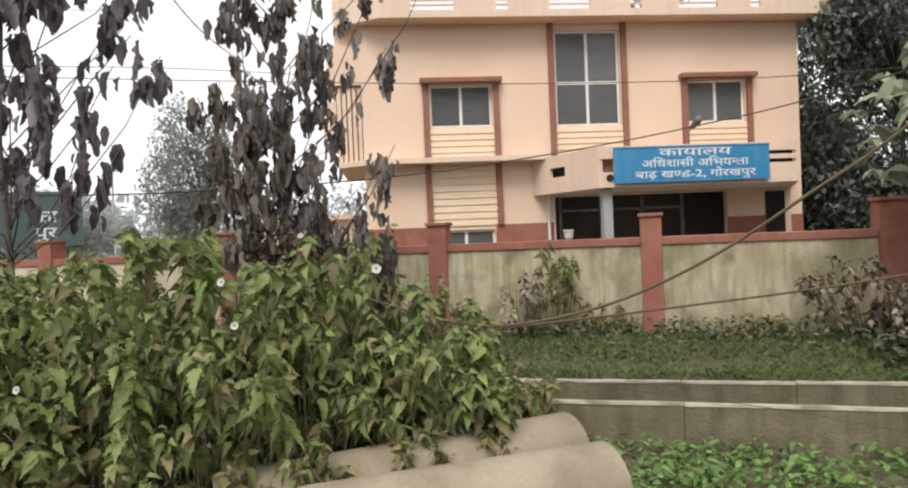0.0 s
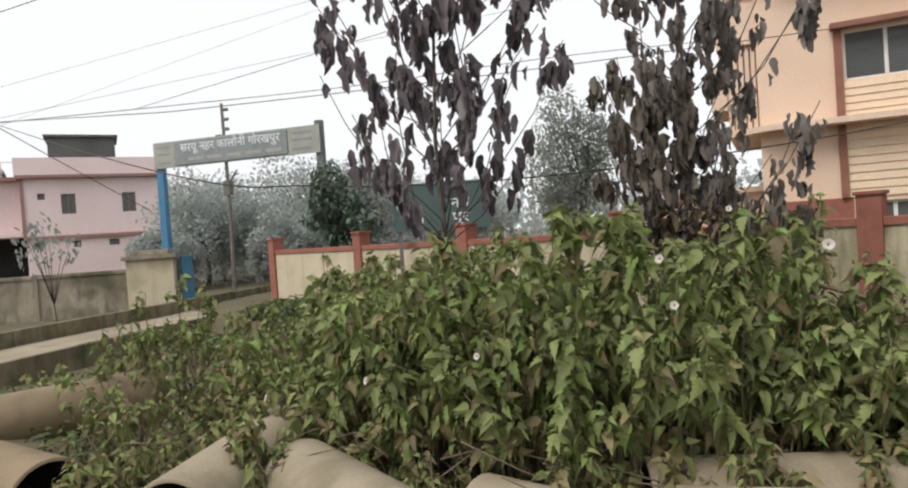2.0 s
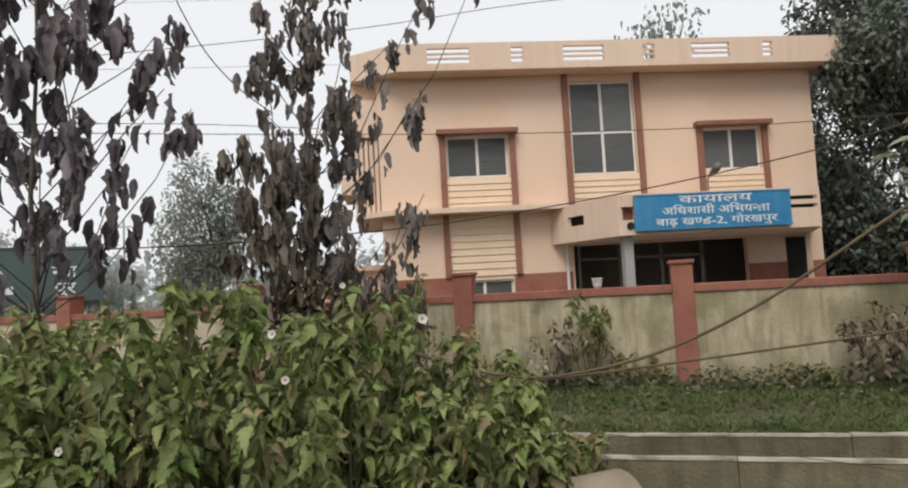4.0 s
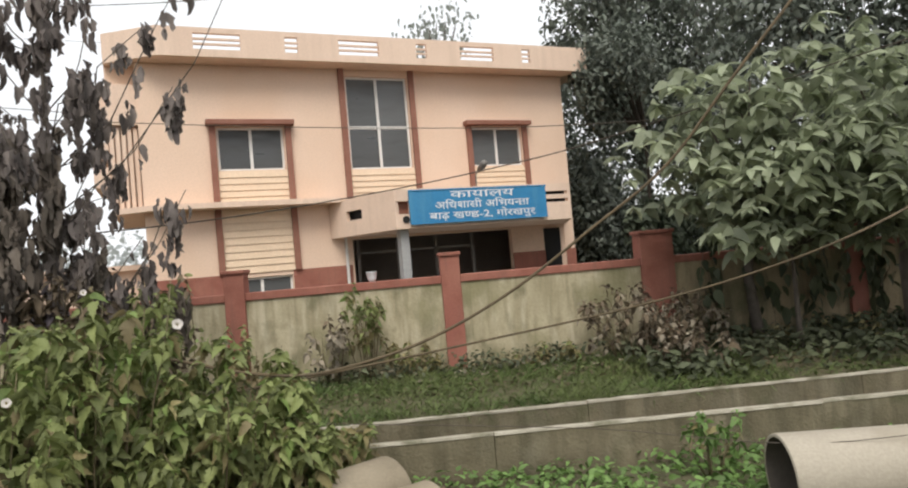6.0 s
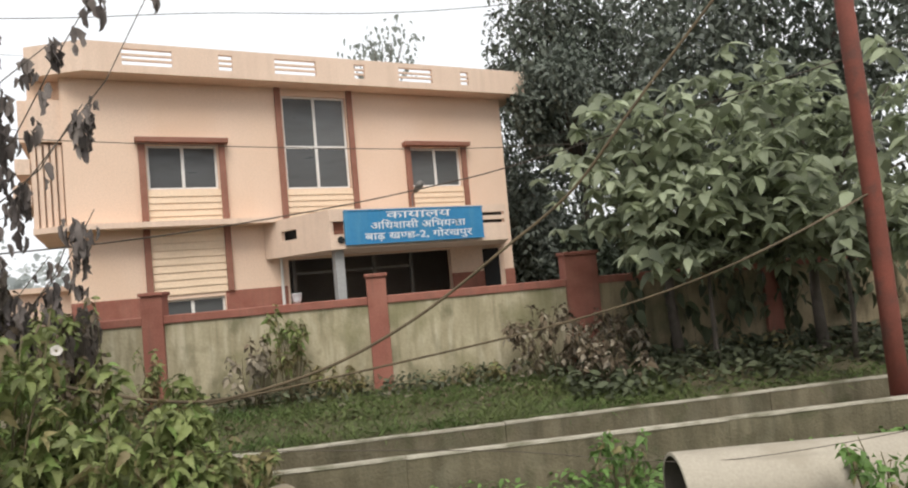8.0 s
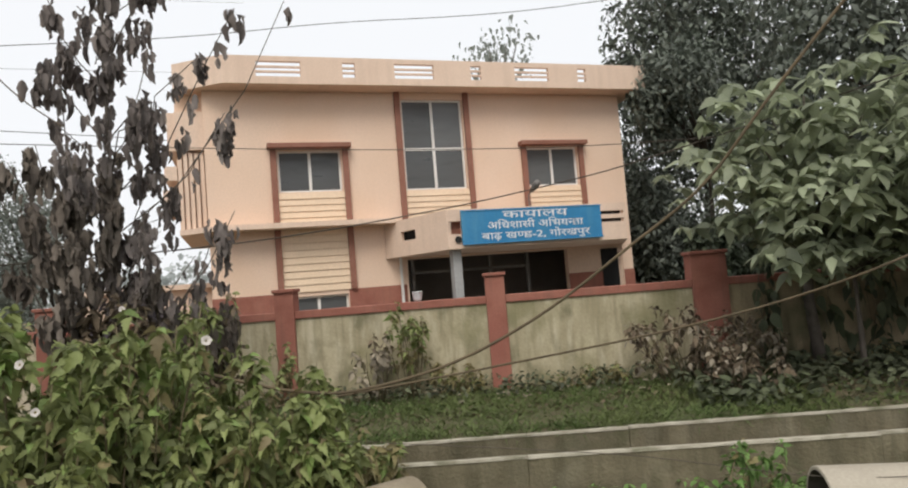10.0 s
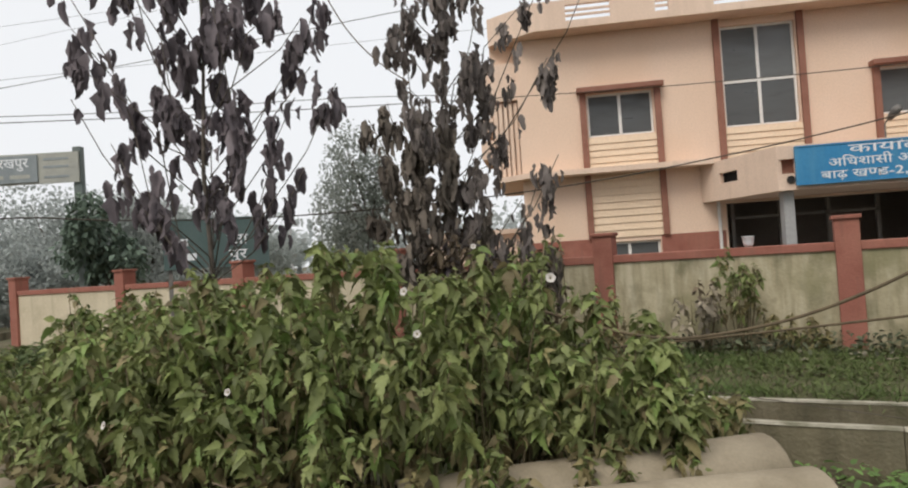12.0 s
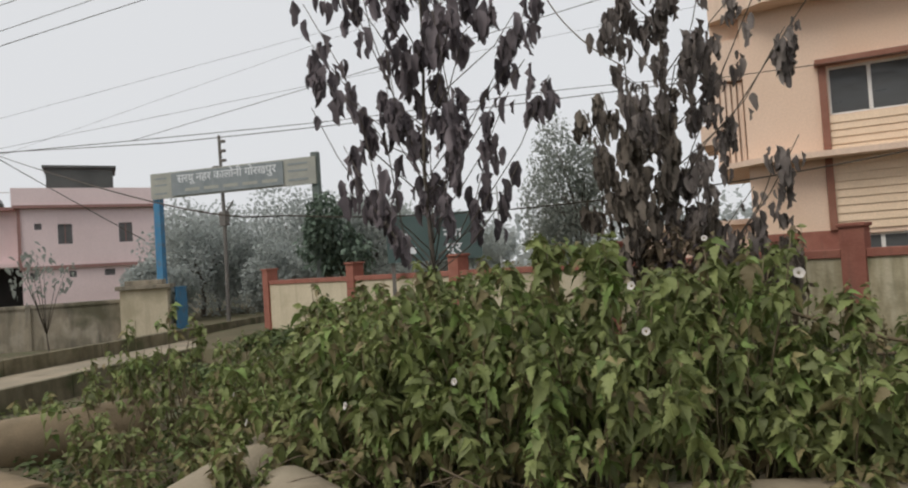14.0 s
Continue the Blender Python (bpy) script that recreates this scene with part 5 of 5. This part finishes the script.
# ---- climbers on the far wall ----
def climber(u, seed, n=66):
    rng = np.random.default_rng(seed)
    t = thing("wall_climber", "dark climbing vine hanging over the mossy wall", "vine", "plants along the wall")
    paths, P = [], []
    for i in range(6):
        a = u + rng.uniform(-0.7, 0.7)
        top, low = rng.uniform(1.35, 1.6), rng.uniform(0.3, 0.9)
        path = [us(a + rng.normal(0, 0.08), 0.17 + rng.uniform(0, 0.05), top + (low - top) * q) for q in (0, 0.33, 0.66, 1.0)]
        paths.append(path)
        for k in range(n // 6):
            q = rng.uniform(0, 2.99)
            P.append(path[int(q)].lerp(path[int(q) + 1], q - int(q)) + Vector(rng.normal(0, 0.05, 3)) + WN * 0.06)
    stem_parts(t, paths, (0.006, 0.003), TWIG)
    m = len(P)
    leaves("foliage", scatter(OVAL, np.array(P), rng.uniform(0, 6.28, m), rng.uniform(0.5, 1.4, m), rng.uniform(0.1, 0.3, m), rng), LEAF_SHADE2, t)


for i, u in enumerate((7.2, 8.3, 9.7, 10.9, 12.4, 13.8)):
    climber(u, 300 + i)


# ---- ground cover ----
def cover(name, label, category, n, u0, u1, s0, s1, shape, size, down, material, seed, lift=(0.0, 0.05), thin=0.0, freq=1.3):
    rng = np.random.default_rng(seed)
    P = []
    while len(P) < n:
        u, s = rng.uniform(u0, u1), rng.uniform(s0, s1)
        if thin and noise.noise((u * freq, s * freq, seed)) < thin * rng.uniform(-1, 1):
            continue
        p = us(u, s)
        P.append((p.x, p.y, ground_z(p.x, p.y) + rng.uniform(*lift)))
    ob = leaves(name, scatter(shape, np.array(P), rng.uniform(0, 6.28, n), rng.uniform(*down, n), size * rng.uniform(0.5, 1.4, n), rng), material)
    tagged(ob, label, category, kind="stuff")


cover("grass", "short green grass on the strip before the wall", "grass", 46000, -9, 6.6, 0.5, S_FAR - 0.03, BLADE, 0.12, (-1.4, -0.4), GRASS, 1, (-0.03, 0.02), 1.3)
cover("sparse_grass", "thin grass between dark weeds under the trees", "grass", 9000, 6.0, 24, 0.25, S_FAR - 0.03, BLADE, 0.12, (-1.4, -0.4), GRASS, 9, (-0.03, 0.02), 1.3)
cover("shade_weeds", "dark broad-leaved weeds under the trees", "weeds", 7500, 5.2, 24, 0.2, 2.3, OVAL, 0.13, (-0.7, 0.6), LEAF_SHADE2, 10, (0.0, 0.24), 0.5)
cover("pale_litter", "pale curled fallen leaves along the wall's foot", "litter", 900, 1.0, 24, 0.15, 1.3, OVAL, 0.075, (-0.5, 0.5), LEAF_PALE, 11, (0.02, 0.12), 0.5)
cover("edge_grass", "tufts of grass hanging over the drain's edge", "grass", 5000, -9, 24, S_FAR - 0.35, S_FAR + 0.0, BLADE, 0.17, (-1.2, 0.0), GRASS, 8, (-0.02, 0.03), 0.7, 0.8)
cover("low_weeds", "small green weeds on the grassy strip", "weeds", 5200, -9, 24, 0.2, S_FAR - 0.02, OVAL, 0.065, (-0.7, 0.5), LEAF_STRIP, 2, (0.0, 0.1), 0.8, 0.9)
cover("wall_weeds", "dark weeds and litter at the foot of the wall", "weeds", 5600, -4, 24, 0.12, 0.95, OVAL, 0.085, (-0.6, 0.9), LEAF_SHADE2, 3, (0.0, 0.24), 0.7)
cover("leaf_litter", "dry brown leaf litter under the wall", "litter", 6000, -6, 24, 0.1, 1.9, OVAL, 0.08, (-0.2, 0.3), LEAF_BROWN, 4, (0.0, 0.04), 0.6)
cover("gate_weeds", "low green weeds on the ground before the gate", "weeds", 6500, -11.6, -8.0, 0.3, 4.3, OVAL, 0.12, (-0.8, 0.5), LEAF_STRIP, 12, (0.0, 0.3), 0.3)
cover("green_weeds", "bright green broad-leaved weeds beside the drain", "weeds", 15000, 0.5, 14, S_NEAR + 0.2, 6.6, OVAL, 0.075, (-0.6, 0.6), LEAF_GROUND, 5, (0.0, 0.14), 0.4)
cover("rank_weeds", "rank green weeds among the pipes", "weeds", 7000, -10, 1.0, S_NEAR + 0.2, 8.0, OVAL, 0.085, (-0.6, 0.7), LEAF_STRIP, 6, (0.0, 0.2), 0.5)
cover("dry_litter", "dry leaves and stalks among the pipes", "litter", 3500, -10, 3, 3.8, 8.2, OVAL, 0.075, (-0.3, 0.4), LEAF_BROWN, 7, (0.0, 0.06), 0.4)


def dry_sheath():
    t = thing("dry_sheath", "large curled dry leaf sheath lying on the weeds", "dry leaf")
    v, f = scatter(leaf_shape(0.55, 0.9, 0.3), np.array([(2.35, 2.95, -0.12), (2.42, 2.9, -0.1)]), np.array([-0.3, 0.1]), np.array([-0.15, 0.05]), np.array([0.42, 0.34]), np.random.default_rng(3))
    leaves("sheath", (v, f), LEAF_PALE, t)


dry_sheath()


# ---- cables ----
def cable(points, r, label, sides=5, material=None, name="overhead_cable", category="cable", group="cables overhead"):
    t = thing(name, label, category, group)
    pts = [Vector(p) for p in points]
    fine = []
    for i in range(len(pts) - 1):
        a, b, c, d = pts[max(i - 1, 0)], pts[i], pts[i + 1], pts[min(i + 2, len(pts) - 1)]
        for k in range(8):
            q = k / 8
            fine.append(0.5 * (2 * b + (c - a) * q + (2 * a - 5 * b + 4 * c - d) * q * q + (3 * b - 3 * c + d - a) * q ** 3))
    fine.append(pts[-1])
    v, f = tube(fine, [r] * len(fine), sides)
    raw("strand", v, f, material or CABLE, t, smooth=True)


THIN, THICK = "thin black overhead wire crossing the sky", "thick dusty brown cable sagging towards the ground"
cable([(-14.0, 11.2, 5.2), (-2.06, 11.16, 6.07), (2.16, 11.31, 6.64), (6.88, 9.58, 6.57), (14.0, 4.0, 6.3)], 0.007, THIN)
cable([(-18.9, 10.7, 5.47), (-9.46, 7.0, 3.9), (-7.62, 7.47, 3.85), (-3.21, 10.08, 4.21), (3.15, 10.1, 4.03), (7.54, 7.86, 3.67), (14.0, 3.0, 3.4)], 0.007, THIN)
cable([(-18.9, 10.7, 5.47), (-6.75, 5.49, 2.65), (-5.47, 6.69, 2.41), (-3.95, 7.64, 2.33), (-1.98, 8.34, 2.36), (0.4, 8.5, 2.48), (2.45, 8.21, 2.68), (4.31, 7.57, 2.93), (5.91, 6.61, 3.24), (10.0, 3.6, 4.3)], 0.009, THIN)
cable([(7.6, 3.6, 5.9), (6.42, 2.9, 5.2), (4.74, 3.65, 3.18), (4.23, 4.12, 2.40), (3.66, 4.52, 1.90), (2.94, 4.90, 1.37), (2.18, 5.18, 1.01), (1.39, 5.36, 0.85), (0.91, 5.41, 0.88), (0.33, 5.43, 1.05), (-0.9, 5.6, 1.5)], 0.0135, THICK, 8, CABLE_TAN)
cable([(0.3, 5.9, 0.7), (1.33, 5.67, 0.78), (2.77, 5.30, 0.93), (4.10, 4.59, 1.15), (4.94, 3.88, 1.40), (5.52, 3.22, 1.71), (7.74, 3.62, 2.2)], 0.011, THICK, 6, CABLE_TAN)
cable([(-14.5, 3.0, 2.9), (-12.62, 5.57, 3.70), (-12.04, 6.67, 4.09)], 0.012, THIN)
cable([(-12.04, 6.67, 4.09), (-11.48, 7.54, 3.39), (-10.64, 8.63, 2.47)], 0.008, THIN)
cable([(-17.14, 9.83, 5.12), (-11.24, 16.09, 6.12), (-5.06, 18.91, 6.58), (2, 24, 7.2)], 0.011, THIN)
cable([(-20.36, 3.73, 4.57), (-15.01, 6.83, 6.98), (-10.74, 9.32, 8.91)], 0.007, THIN)
cable([(-20.36, 3.73, 4.49), (-15.03, 6.83, 6.66), (-9.7, 9.93, 8.82)], 0.007, THIN)
cable([(-20.38, 3.73, 4.19), (-15.05, 6.83, 6.2), (-7.6, 11.17, 9.01)], 0.007, THIN)
cable([(-20.38, 3.73, 4.06), (-15.07, 6.82, 5.94), (-5.49, 12.4, 9.32)], 0.008, THIN)
cable([(-26.28, 4.91, 3.62), (-18.44, 9.48, 5.78), (-8.84, 15.09, 8.43), (0.97, 20.82, 11.14)], 0.004, THIN)
cable([(-17.47, 10.07, 5.11), (-16.58, 10.59, 5.44), (-10.01, 14.41, 7.87), (-0.36, 20.03, 11.45)], 0.0035, THIN)
cable([(-17.46, 10.07, 5.3), (-16.71, 10.51, 5.45), (-10.47, 14.16, 6.65), (-0.5, 20.0, 8.58)], 0.005, THIN)
cable([(-2.18, 6.43, 5.01), (-1.92, 6.51, 4.42), (-1.73, 6.57, 4.1), (-1.48, 6.65, 3.82), (-1.18, 6.75, 3.59)], 0.007, "thin dry creeper stem hanging between the dying trees", 5, TWIG, "creeper_stem", "vine", "")
cable([(0.9, 4.6, 0.62), (1.41, 4.34, 0.58), (3.0, 3.75, 0.38), (4.16, 2.81, 0.26), (5.5, 2.0, 0.4)], 0.003, "fine pale wire strung low over the weeds", 4)
